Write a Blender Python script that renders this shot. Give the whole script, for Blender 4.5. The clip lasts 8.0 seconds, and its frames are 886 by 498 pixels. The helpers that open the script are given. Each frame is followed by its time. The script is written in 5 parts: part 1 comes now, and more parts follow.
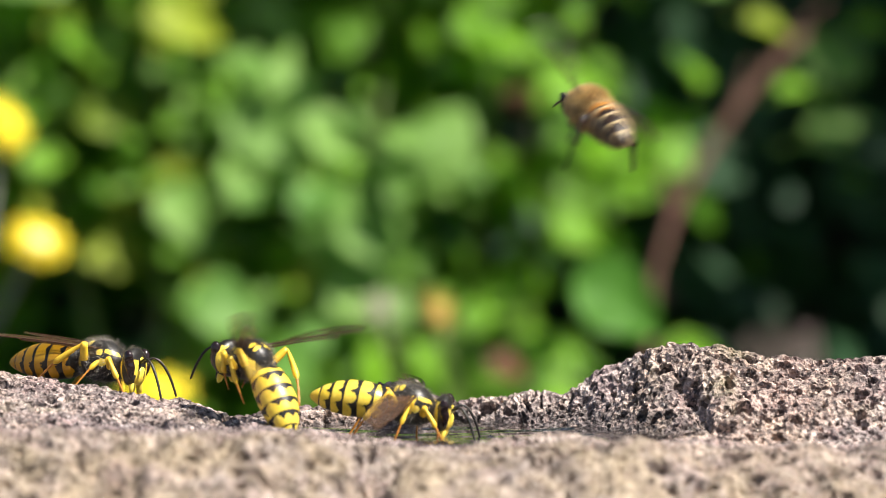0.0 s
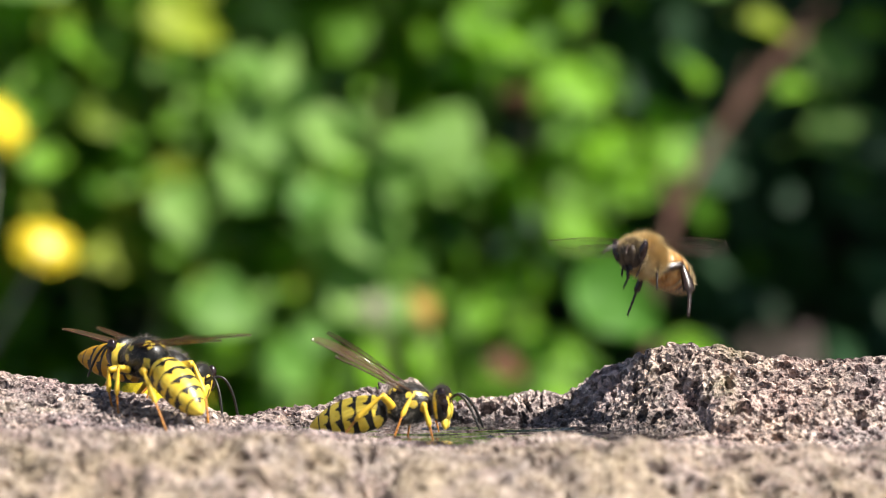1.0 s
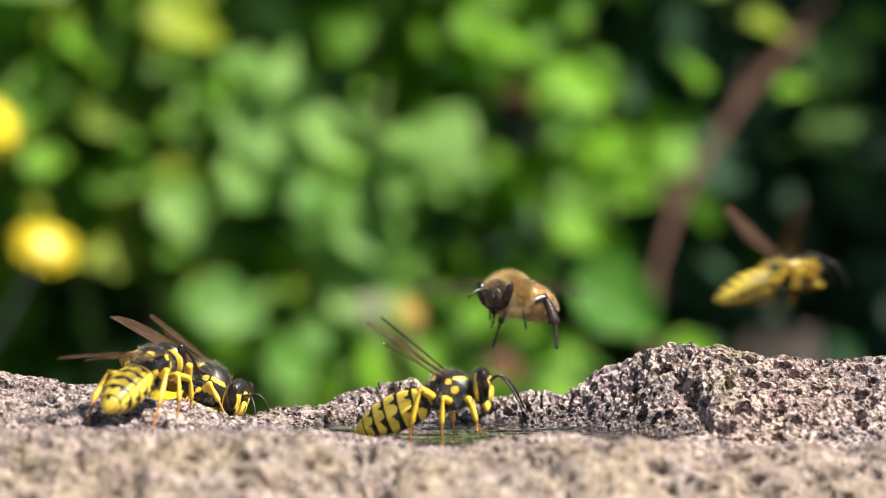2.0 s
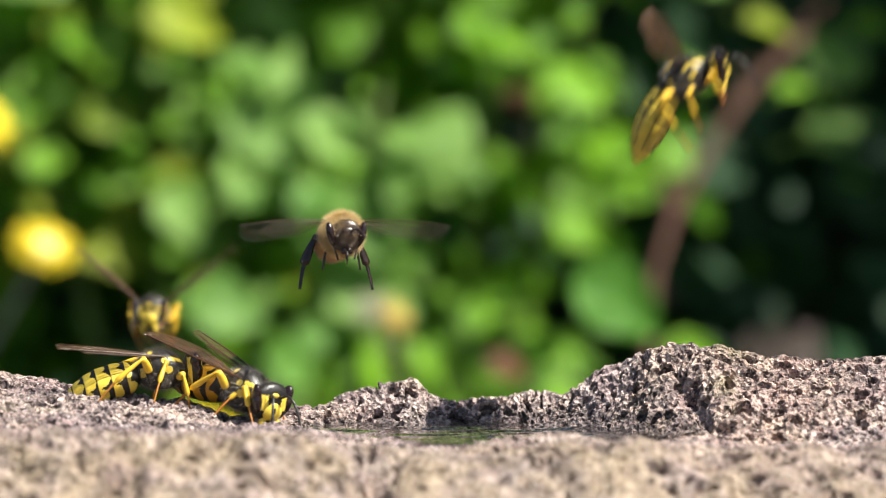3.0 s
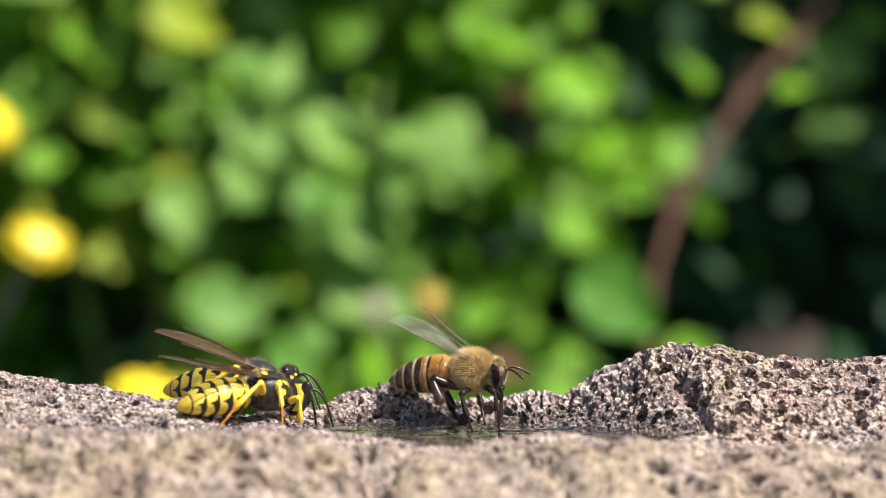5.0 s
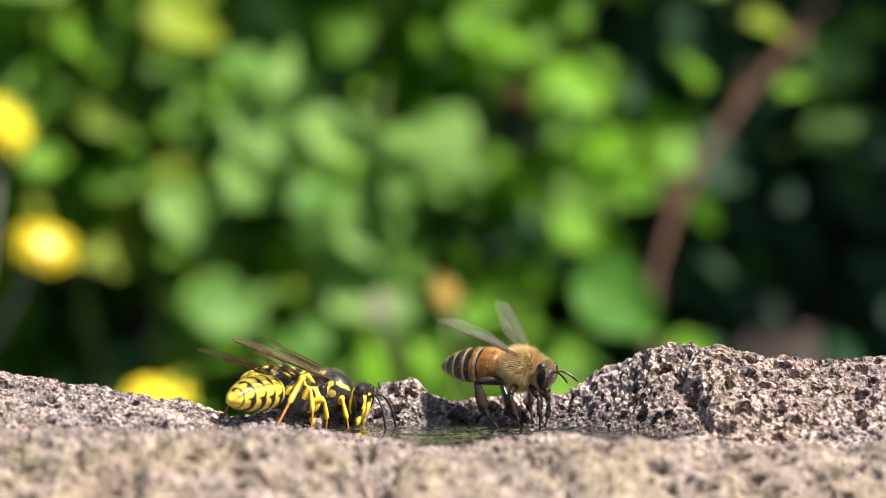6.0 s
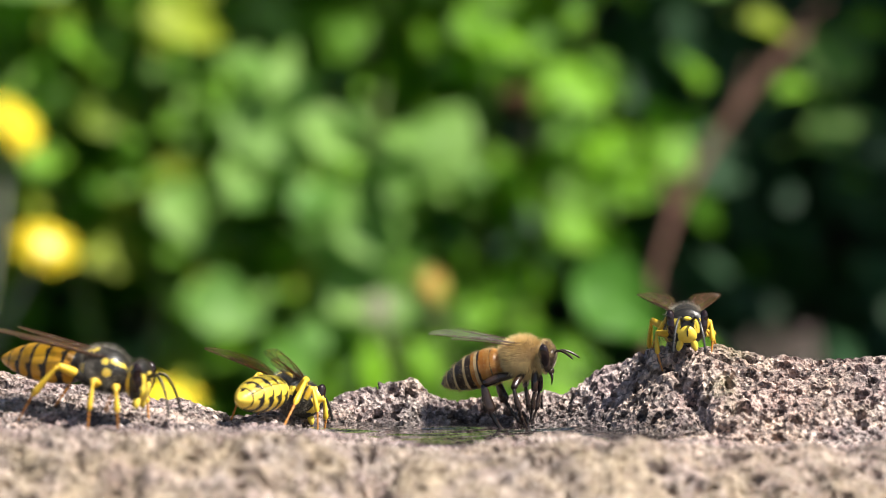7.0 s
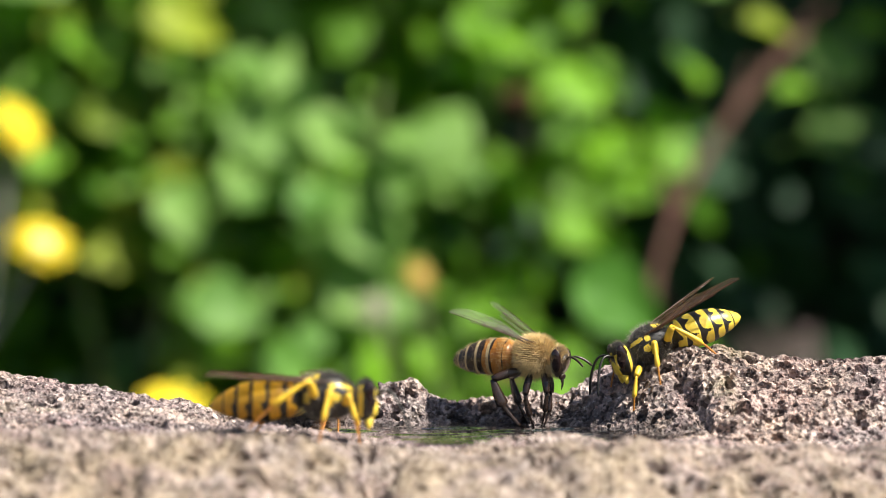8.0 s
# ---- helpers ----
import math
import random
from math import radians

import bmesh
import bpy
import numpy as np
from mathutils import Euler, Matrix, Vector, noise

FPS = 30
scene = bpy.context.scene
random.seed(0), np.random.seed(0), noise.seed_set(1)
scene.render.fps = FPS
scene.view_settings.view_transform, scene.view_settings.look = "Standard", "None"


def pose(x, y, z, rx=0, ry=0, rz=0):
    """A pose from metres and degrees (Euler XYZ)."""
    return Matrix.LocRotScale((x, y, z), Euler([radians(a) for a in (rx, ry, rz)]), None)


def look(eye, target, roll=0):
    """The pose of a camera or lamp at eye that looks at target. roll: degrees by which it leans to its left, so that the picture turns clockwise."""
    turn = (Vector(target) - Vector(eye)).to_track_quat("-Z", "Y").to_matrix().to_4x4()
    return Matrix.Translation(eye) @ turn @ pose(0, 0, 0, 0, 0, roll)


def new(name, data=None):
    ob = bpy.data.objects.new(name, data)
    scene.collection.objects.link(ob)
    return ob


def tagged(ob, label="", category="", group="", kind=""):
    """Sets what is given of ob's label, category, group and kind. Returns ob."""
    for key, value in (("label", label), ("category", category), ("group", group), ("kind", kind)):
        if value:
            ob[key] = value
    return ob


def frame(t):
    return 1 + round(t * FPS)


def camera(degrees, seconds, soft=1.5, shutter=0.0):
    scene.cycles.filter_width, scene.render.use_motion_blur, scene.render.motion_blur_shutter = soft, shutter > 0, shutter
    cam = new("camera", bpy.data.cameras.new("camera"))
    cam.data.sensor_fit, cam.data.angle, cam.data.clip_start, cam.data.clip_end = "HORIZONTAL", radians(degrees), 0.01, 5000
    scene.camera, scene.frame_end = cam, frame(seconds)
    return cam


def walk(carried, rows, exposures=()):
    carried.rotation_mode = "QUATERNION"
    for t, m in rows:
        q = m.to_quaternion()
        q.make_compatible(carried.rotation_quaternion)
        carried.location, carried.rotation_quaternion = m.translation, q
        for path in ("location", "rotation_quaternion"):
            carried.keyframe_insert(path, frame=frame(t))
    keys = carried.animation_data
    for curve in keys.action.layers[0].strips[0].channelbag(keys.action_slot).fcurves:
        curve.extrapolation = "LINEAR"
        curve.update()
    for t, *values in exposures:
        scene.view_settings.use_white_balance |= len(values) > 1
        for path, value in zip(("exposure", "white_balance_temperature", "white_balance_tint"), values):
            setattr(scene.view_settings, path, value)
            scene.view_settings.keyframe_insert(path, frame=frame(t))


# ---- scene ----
# Units: the tables below are in millimetres, U turns them into metres.
# Water level is z = 0, the sharp plane of the lens is y = 0, x runs to the right.
U = 0.001
cam = camera(20.0, 8.0, soft=0.75, shutter=0.3)
cam.data.dof.use_dof = True
cam.data.dof.focus_distance = 0.2435
cam.data.dof.aperture_fstop = 21.5
CAM_POSE = look((0, -0.240, 0.0175), (0, 0, 0.0175))
walk(cam, [(0.0, CAM_POSE), (8.0, CAM_POSE)])

# ---- world and sun ----
SUN_EL, SUN_AZ = 53.0, 117.0          # azimuth counted from +y (away from the lens) towards +x
sun_dir = Vector((math.sin(radians(SUN_AZ)) * math.cos(radians(SUN_EL)),
                  math.cos(radians(SUN_AZ)) * math.cos(radians(SUN_EL)),
                  math.sin(radians(SUN_EL))))
world = bpy.data.worlds.new("sky")
scene.world = world
world.use_nodes = True
wn = world.node_tree
wn.nodes.clear()
sky = wn.nodes.new("ShaderNodeTexSky")
sky.sky_type = "NISHITA"
sky.sun_disc = False
sky.sun_elevation, sky.sun_rotation = radians(SUN_EL), radians(SUN_AZ)
bg = wn.nodes.new("ShaderNodeBackground")
bg.inputs["Strength"].default_value = 0.05
wo = wn.nodes.new("ShaderNodeOutputWorld")
wn.links.new(sky.outputs[0], bg.inputs["Color"])
wn.links.new(bg.outputs[0], wo.inputs["Surface"])
sun_data = bpy.data.lights.new("sun", "SUN")
sun_data.energy, sun_data.angle, sun_data.color = 5.0, radians(0.5), (1.0, 0.94, 0.85)
sun = new("sun", sun_data)
sun.matrix_basis = look((0.6, -0.4, 1.0), Vector((0.6, -0.4, 1.0)) - sun_dir)
scene.view_settings.exposure = 0.89


# ---- material helpers ----
class Mat:
    """A small builder round one node material."""

    def __init__(self, name, color=(0.5, 0.5, 0.5), rough=0.5, metal=0.0, spec=0.5):
        self.m = bpy.data.materials.new(name)
        self.m.use_nodes = True
        self.t = self.m.node_tree
        self.t.nodes.clear()
        self.out = self.t.nodes.new("ShaderNodeOutputMaterial")
        self.p = self.t.nodes.new("ShaderNodeBsdfPrincipled")
        self.link(self.p, 0, self.out, "Surface")
        self.set("Base Color", (*color, 1))
        self.set("Roughness", rough)
        self.set("Metallic", metal)
        self.set("Specular IOR Level", spec)

    def set(self, key, value):
        self.p.inputs[key].default_value = value

    def node(self, kind, **inputs):
        n = self.t.nodes.new("ShaderNode" + kind)
        for k, v in inputs.items():
            n.inputs[k].default_value = v
        return n

    def link(self, a, ao, b, bi):
        self.t.links.new(a.outputs[ao], b.inputs[bi])

    def coords(self):
        c = self.t.nodes.new("ShaderNodeTexCoord")
        return c

    def noise(self, scale, detail=4.0, rough=0.55, which="Object"):
        n = self.node("TexNoise", Scale=scale, Detail=detail, Roughness=rough)
        self.link(self.coords(), which, n, "Vector")
        return n

    def ramp(self, src, so, stops):
        r = self.t.nodes.new("ShaderNodeValToRGB")
        e = r.color_ramp.elements
        while len(e) < len(stops):
            e.new(0.5)
        for el, (pos, col) in zip(e, stops):
            el.position, el.color = pos, (*col, 1)
        self.link(src, so, r, "Fac")
        return r

    def mix(self, fac, a, b, mode="MIX"):
        """fac, a, b: a number, a colour or a (node, output) pair."""
        n = self.t.nodes.new("ShaderNodeMix")
        n.data_type, n.blend_type = "RGBA", mode
        for key, v in ((0, fac), (6, a), (7, b)):
            if isinstance(v, tuple) and isinstance(v[0], bpy.types.Node):
                self.t.links.new(v[0].outputs[v[1]], n.inputs[key])
            elif isinstance(v, tuple):
                n.inputs[key].default_value = (*v, 1)
            else:
                n.inputs[key].default_value = v
        return n

    def bump(self, src, so, dist, strength=0.6):
        b = self.node("Bump", Strength=strength, Distance=dist)
        self.link(src, so, b, "Height")
        self.t.links.new(b.outputs[0], self.p.inputs["Normal"])
        return b

    def colour(self, n, o):
        self.link(n, o, self.p, "Base Color")


def mat_rock():
    k = Mat("vesicular_lava_rock", rough=0.72, spec=0.65)
    a = k.noise(330, 6, 0.72)
    base = k.ramp(a, "Fac", [(0.28, (0.085, 0.063, 0.065)), (0.5, (0.325, 0.266, 0.256)), (0.72, (0.70, 0.61, 0.575))])
    b = k.noise(1900, 3, 0.6)
    speck = k.ramp(b, "Fac", [(0.60, (0, 0, 0)), (0.70, (1, 1, 1))])
    # single crystals, each lighter or darker than its neighbours
    vo = k.node("TexVoronoi", Scale=2500)
    k.link(k.coords(), "Object", vo, "Vector")
    cry = k.ramp(vo, "Color", [(0.18, (0.30, 0.27, 0.27)), (0.5, (0.92, 0.90, 0.90)), (0.85, (1.85, 1.78, 1.72))])
    gr = k.mix(1.0, (base, 0), (cry, 0), "MULTIPLY")
    m1 = k.mix((speck, 0), (gr, 2), (0.72, 0.65, 0.60))
    hu = k.noise(170, 2, 0.5)
    tint = k.ramp(hu, "Fac", [(0.36, (0.98, 0.93, 0.96)), (0.50, (1.0, 1.0, 1.0)), (0.64, (1.03, 1.0, 0.93))])
    m1 = k.mix(1.0, (m1, 2), (tint, 0), "MULTIPLY")
    c = k.noise(48, 3, 0.5)
    warm = k.ramp(c, "Fac", [(0.42, (0, 0, 0)), (0.68, (1, 1, 1))])
    m2 = k.mix((warm, 0), (m1, 2), (0.98, 0.91, 0.82), "MULTIPLY")
    d = k.noise(120, 2, 0.5)
    moss = k.ramp(d, "Fac", [(0.66, (0, 0, 0)), (0.78, (0.45, 0.45, 0.45))])
    m3 = k.mix((moss, 0), (m2, 2), (0.30, 0.28, 0.13))
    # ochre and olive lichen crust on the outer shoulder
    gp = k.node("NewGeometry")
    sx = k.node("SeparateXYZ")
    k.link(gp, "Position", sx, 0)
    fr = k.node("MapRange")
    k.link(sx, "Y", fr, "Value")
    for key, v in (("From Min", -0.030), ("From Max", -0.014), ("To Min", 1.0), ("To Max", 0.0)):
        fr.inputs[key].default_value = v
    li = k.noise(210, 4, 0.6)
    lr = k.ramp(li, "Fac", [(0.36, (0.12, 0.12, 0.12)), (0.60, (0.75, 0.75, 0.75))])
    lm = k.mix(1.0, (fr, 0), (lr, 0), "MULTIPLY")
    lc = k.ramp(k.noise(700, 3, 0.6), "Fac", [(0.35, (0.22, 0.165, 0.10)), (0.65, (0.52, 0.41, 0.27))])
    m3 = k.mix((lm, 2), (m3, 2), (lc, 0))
    # damp stone close to the water line
    g = k.node("NewGeometry")
    off = k.node("VectorMath")
    off.operation = "MULTIPLY_ADD"
    k.link(g, "Position", off, 0)
    off.inputs[1].default_value = (1 / 0.0225, 1 / 0.0150, 1 / 0.0032)
    off.inputs[2].default_value = (-0.2, 0.1, 0.0)
    far = k.node("VectorMath")
    far.operation = "LENGTH"
    k.link(off, 0, far, 0)
    w = k.node("MapRange")
    k.link(far, "Value", w, "Value")
    for key, v in (("From Min", 0.80), ("From Max", 0.99), ("To Min", 0.55), ("To Max", 1.0)):
        w.inputs[key].default_value = v
    m4 = k.mix(1.0, (m3, 2), (w, 0), "MULTIPLY")
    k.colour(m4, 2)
    r = k.ramp(vo, "Color", [(0.30, (0.72, 0.72, 0.72)), (0.75, (0.16, 0.16, 0.16))])
    k.link(r, 0, k.p, "Roughness")
    # broken crystal faces over fine grain
    e = k.noise(2600, 4, 0.65)
    fa = k.node("TexVoronoi", Scale=2100)
    k.link(k.coords(), "Object", fa, "Vector")
    hs = k.mix(0.5, (e, 0), (fa, 0))
    k.bump(hs, 2, 0.00075, 1.0)
    return k.m


def mat_water():
    k = Mat("still_water", (0.93, 0.97, 0.95), 0.02)
    k.set("Transmission Weight", 1.0)
    k.set("IOR", 1.333)
    c = k.coords()
    mp = k.t.nodes.new("ShaderNodeMapping")
    mp.inputs["Scale"].default_value = (0.30, 1.5, 1.0)
    k.link(c, "Object", mp, "Vector")
    n = k.node("TexNoise", Scale=330, Detail=1.0)
    k.link(mp, 0, n, "Vector")
    bp = k.bump(n, "Fac", 0.00004, 1.0)
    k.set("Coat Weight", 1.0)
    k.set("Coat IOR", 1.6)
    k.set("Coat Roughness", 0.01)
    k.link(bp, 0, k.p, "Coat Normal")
    return k.m


def mat_leaf(name, dark, light, trans, spec=0.28):
    k = Mat(name, dark, 0.50, spec=spec)
    info = k.node("ObjectInfo")
    n = k.noise(70, 3, 0.5)
    f = k.t.nodes.new("ShaderNodeMath")
    f.operation = "MULTIPLY_ADD"
    k.link(n, "Fac", f, 0)
    f.inputs[1].default_value = 0.6
    k.link(info, "Random", f, 2)
    r = k.ramp(f, 0, [(0.30, dark), (1.1, light)])
    k.colour(r, 0)
    tl = k.node("BsdfTranslucent")
    tc = k.mix(1.0, (r, 0), trans, "MULTIPLY")
    k.link(tc, 2, tl, "Color")
    ms = k.node("MixShader")
    ms.inputs[0].default_value = 0.35
    k.link(k.p, 0, ms, 1)
    k.link(tl, 0, ms, 2)
    k.link(ms, 0, k.out, "Surface")
    e = k.noise(190, 3, 0.55)
    k.bump(e, "Fac", 0.0030, 0.55)
    return k.m


def mat_simple(name, lo, hi, scale, rough=0.6, bump=0.0, spec=0.5):
    k = Mat(name, lo, rough, spec=spec)
    n = k.noise(scale, 4, 0.6)
    r = k.ramp(n, "Fac", [(0.32, lo), (0.68, hi)])
    k.colour(r, 0)
    if bump:
        k.bump(k.noise(scale * 3, 3, 0.6), "Fac", bump, 0.7)
    return k.m


def mat_wing(name, tint, alpha, rough=0.16):
    k = Mat(name, tint, rough, spec=0.7)
    n = k.noise(900, 2, 0.5)
    tr = k.node("BsdfTransparent")
    ms = k.node("MixShader")
    fac = k.node("MapRange")
    k.link(n, "Fac", fac, "Value")
    for key, v in (("From Min", 0.3), ("From Max", 0.7), ("To Min", alpha * 0.8), ("To Max", min(1.0, alpha * 1.2))):
        fac.inputs[key].default_value = v
    k.link(fac, 0, ms, 0)
    k.link(tr, 0, ms, 1)
    k.link(k.p, 0, ms, 2)
    k.link(ms, 0, k.out, "Surface")
    k.bump(n, "Fac", 0.00004, 0.5)
    return k.m


ROCK = mat_rock()
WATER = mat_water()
LEAF_MID = mat_leaf("green_leaf", (0.055, 0.160, 0.006), (0.180, 0.400, 0.016), (1.2, 1.3, 0.3))
LEAF_PALE = mat_leaf("pale_green_leaf", (0.112, 0.272, 0.042), (0.245, 0.440, 0.092), (1.05, 1.15, 0.65))
LEAF_LIME = mat_leaf("yellow_green_leaf", (0.17, 0.27, 0.012), (0.30, 0.38, 0.025), (1.2, 1.2, 0.4))
LEAF_BROAD = mat_leaf("broad_green_leaf", (0.055, 0.175, 0.018), (0.115, 0.31, 0.036), (1.1, 1.2, 0.5), 0.16)
LEAF_DRY = mat_leaf("red_brown_dead_leaf", (0.06, 0.020, 0.012), (0.15, 0.055, 0.032), (1.2, 0.8, 0.5))
# shade of the deep hedge is put into this darker green
LEAF_SHADED = mat_leaf("shade_darkened_leaf", (0.014, 0.048, 0.020), (0.042, 0.112, 0.046), (1.0, 1.2, 0.6))
STEM = mat_simple("green_stem", (0.10, 0.17, 0.03), (0.20, 0.26, 0.07), 120, 0.55, 0.0003)
PALE_STEM = mat_simple("downy_grey_stem", (0.26, 0.27, 0.18), (0.42, 0.42, 0.32), 150, 0.8, 0.0003)
BARK = mat_simple("red_brown_bark", (0.19, 0.088, 0.060), (0.36, 0.20, 0.145), 160, 0.7, 0.0006)
DRY = mat_simple("dry_straw", (0.13, 0.10, 0.085), (0.24, 0.19, 0.165), 200, 0.8, 0.0004)
PETAL = mat_simple("yellow_petal", (0.88, 0.66, 0.006), (0.95, 0.79, 0.02), 260, 0.5, 0.0002)
FLOWER_EYE = mat_simple("flower_centre", (0.88, 0.76, 0.20), (0.94, 0.88, 0.50), 900, 0.7, 0.0004)
WITHERED = mat_simple("withered_orange_petal", (0.48, 0.30, 0.05), (0.66, 0.47, 0.11), 260, 0.7, 0.0004)
FADED = mat_simple("faded_petal", (0.26, 0.27, 0.16), (0.42, 0.40, 0.28), 260, 0.8, 0.0004)
# ground soil, darkened to near black for shade in the hedge's gaps
SOIL_SHADE = mat_simple("soil_and_gap_shade", (0.008, 0.007, 0.005), (0.030, 0.023, 0.016), 60, 0.95, 0.004)


# ---- mesh helpers ----
def mesh_from(name, verts, faces, mats, smooth=True, index=None):
    me = bpy.data.meshes.new(name)
    me.from_pydata(verts, [], faces)
    for m in mats:
        me.materials.append(m)
    if smooth:
        me.polygons.foreach_set("use_smooth", [True] * len(me.polygons))
    if index is not None:
        me.polygons.foreach_set("material_index", index)
    me.update()
    return me


def part(name, me, parent, label="", m=None):
    ob = new(name, me)
    ob.parent = parent
    if m is not None:
        ob.matrix_basis = m
    return tagged(ob, label)


def sm(a, b, x):
    t = np.clip((x - a) / (b - a), 0.0, 1.0)
    return t * t * (3 - 2 * t)


# ---- the rock ----
def rim_back_y(x):
    return np.interp(x, [-60, -26, -20, -16, -9, 10, 16, 22, 30, 60], [2, 2, 3, 8, 12, 11, 8, 5, 5, 5])


def rim_back_z(x):
    xs = [-120, -70, -43, -35, -24, -20.5, -18.5, -16.5, -11.5, -10.4, -7.5, -4.8, -3.0, -1.4, 1.4,
          6.5, 12.4, 15.8, 20.2, 22.5, 25.2, 27, 31, 36, 43, 70, 120]
    zs = [-20, 6.5, 5.7, 4.3, 2.2, 1.0, 1.0, 1.7, 1.5, 2.1, 3.3, 4.15, 4.4, 3.0, 2.1,
          2.4, 3.2, 5.5, 7.6, 8.25, 7.6, 7.8, 6.7, 6.8, 7.1, 6.0, -20]
    return np.interp(x, xs, zs)


def rim_front_z(x):
    return np.interp(x, [-120, -70, -45, -30, -17, -12, -7, 0, 8.5, 11, 14.5, 20, 30, 45, 70, 120],
                     [-20, 0, 1.0, 0.4, 0.9, 0.55, -0.1, -0.35, 0.25, 0.5, -0.2, -0.6, -0.9, -0.6, -2, -20])


def rim_front_y(x):
    return np.interp(x, [-60, -22, -14, 14, 22, 60], [-14, -15, -17, -16, -9, -8])


def rock_base(x, y):
    """Height of the stone without its pores, millimetres."""
    yb, hb, hf = rim_back_y(x), rim_back_z(x), rim_front_z(x)
    yf = rim_front_y(x)
    t = np.clip((y - yf) / (yb - yf), 0, 1)
    # a ridge runs from the hill's top towards the lens; its flank drops steeply to the water
    ridge = 20.5 + 0.36 * (5 - y)
    bowl = sm(-21, -12, x) * (1 - sm(ridge - 7.0, ridge + 0.5, x))
    shape = t * (1 - bowl) + bowl * (0.12 * t + 0.88 * t ** 3.2)
    h = hf + (hb - hf) * shape
    # front shoulder and back fall
    f = np.clip(yf - y, 0, None)
    # it rises gently to its crest nine millimetres before the hollow, then falls away
    g = np.clip(f - 9.0, 0, None)
    h = h + np.interp(x, [-22, -13, 13, 20], [0.086, 0.022, 0.022, 0.075]) * np.minimum(f, 9.0) - 0.020 * g ** 2 - 0.12 * g
    b = np.clip(y - yb, 0, None)
    h = h - np.where(b > 0, 0.25 * b + 0.035 * b ** 2, 0.0)
    # the water basin
    r2 = ((x - 4.5) / 20.5) ** 2 + ((y + 1.5) / 13.0) ** 2
    h = h - 4.2 * np.clip(1 - r2, 0, 1) ** 0.75 * sm(-22, -12, x + 0 * y)
    # a gully parts the hill in two
    gx = 22.6 + 0.22 * (5 - y)
    h = h - 2.0 * np.exp(-((x - gx) / 1.3) ** 2) * sm(-10, -4, y) * (1 - sm(3, 7, y))
    return np.clip(h, -160, None)


def hash3(i, j, k, s):
    n = (i * 73856093) ^ (j * 19349663) ^ (k * 83492791) ^ (s * 2654435761)
    n = (n ^ (n >> 13)) * 1274126177
    n = n & 0x7FFFFFFF
    return ((n ^ (n >> 16)) & 0xFFFFF) / 1048575.0


def cells(p, size, seed):
    """Distance to the nearest scattered point, in cell sizes, and that point's own random number."""
    q = p / size
    b = np.floor(q).astype(np.int64)
    best = np.full(len(p), 9.0)
    rnd = np.zeros(len(p))
    for di in (-1, 0, 1):
        for dj in (-1, 0, 1):
            for dk in (-1, 0, 1):
                c = b + np.array((di, dj, dk))
                i, j, k = c[:, 0], c[:, 1], c[:, 2]
                o = np.stack([hash3(i, j, k, seed), hash3(i, j, k, seed + 1), hash3(i, j, k, seed + 2)], 1)
                d = np.sqrt((((c + o) - q) ** 2).sum(1))
                m = d < best
                best[m] = d[m]
                rnd[m] = hash3(i, j, k, seed + 3)[m]
    return best, rnd


def value_noise(p, size, seed):
    q = p / size
    b = np.floor(q).astype(np.int64)
    f = q - b
    f = f * f * (3 - 2 * f)
    total = 0
    for di in (0, 1):
        for dj in (0, 1):
            for dk in (0, 1):
                w = (f[:, 0] if di else 1 - f[:, 0]) * (f[:, 1] if dj else 1 - f[:, 1]) * (f[:, 2] if dk else 1 - f[:, 2])
                total = total + w * hash3(b[:, 0] + di, b[:, 1] + dj, b[:, 2] + dk, seed)
    return total - 0.5


def axis(fine_a, fine_b, step, far_a, far_b, grow=1.25):
    mid = list(np.arange(fine_a, fine_b + step / 2, step))
    lo, hi, s = [], [], step
    v = fine_a
    while v > far_a:
        s *= grow
        v -= s
        lo.append(max(v, far_a))
    v, s = fine_b, step
    while v < far_b:
        s *= grow
        v += s
        hi.append(min(v, far_b))
    return np.array(lo[::-1] + mid + hi)


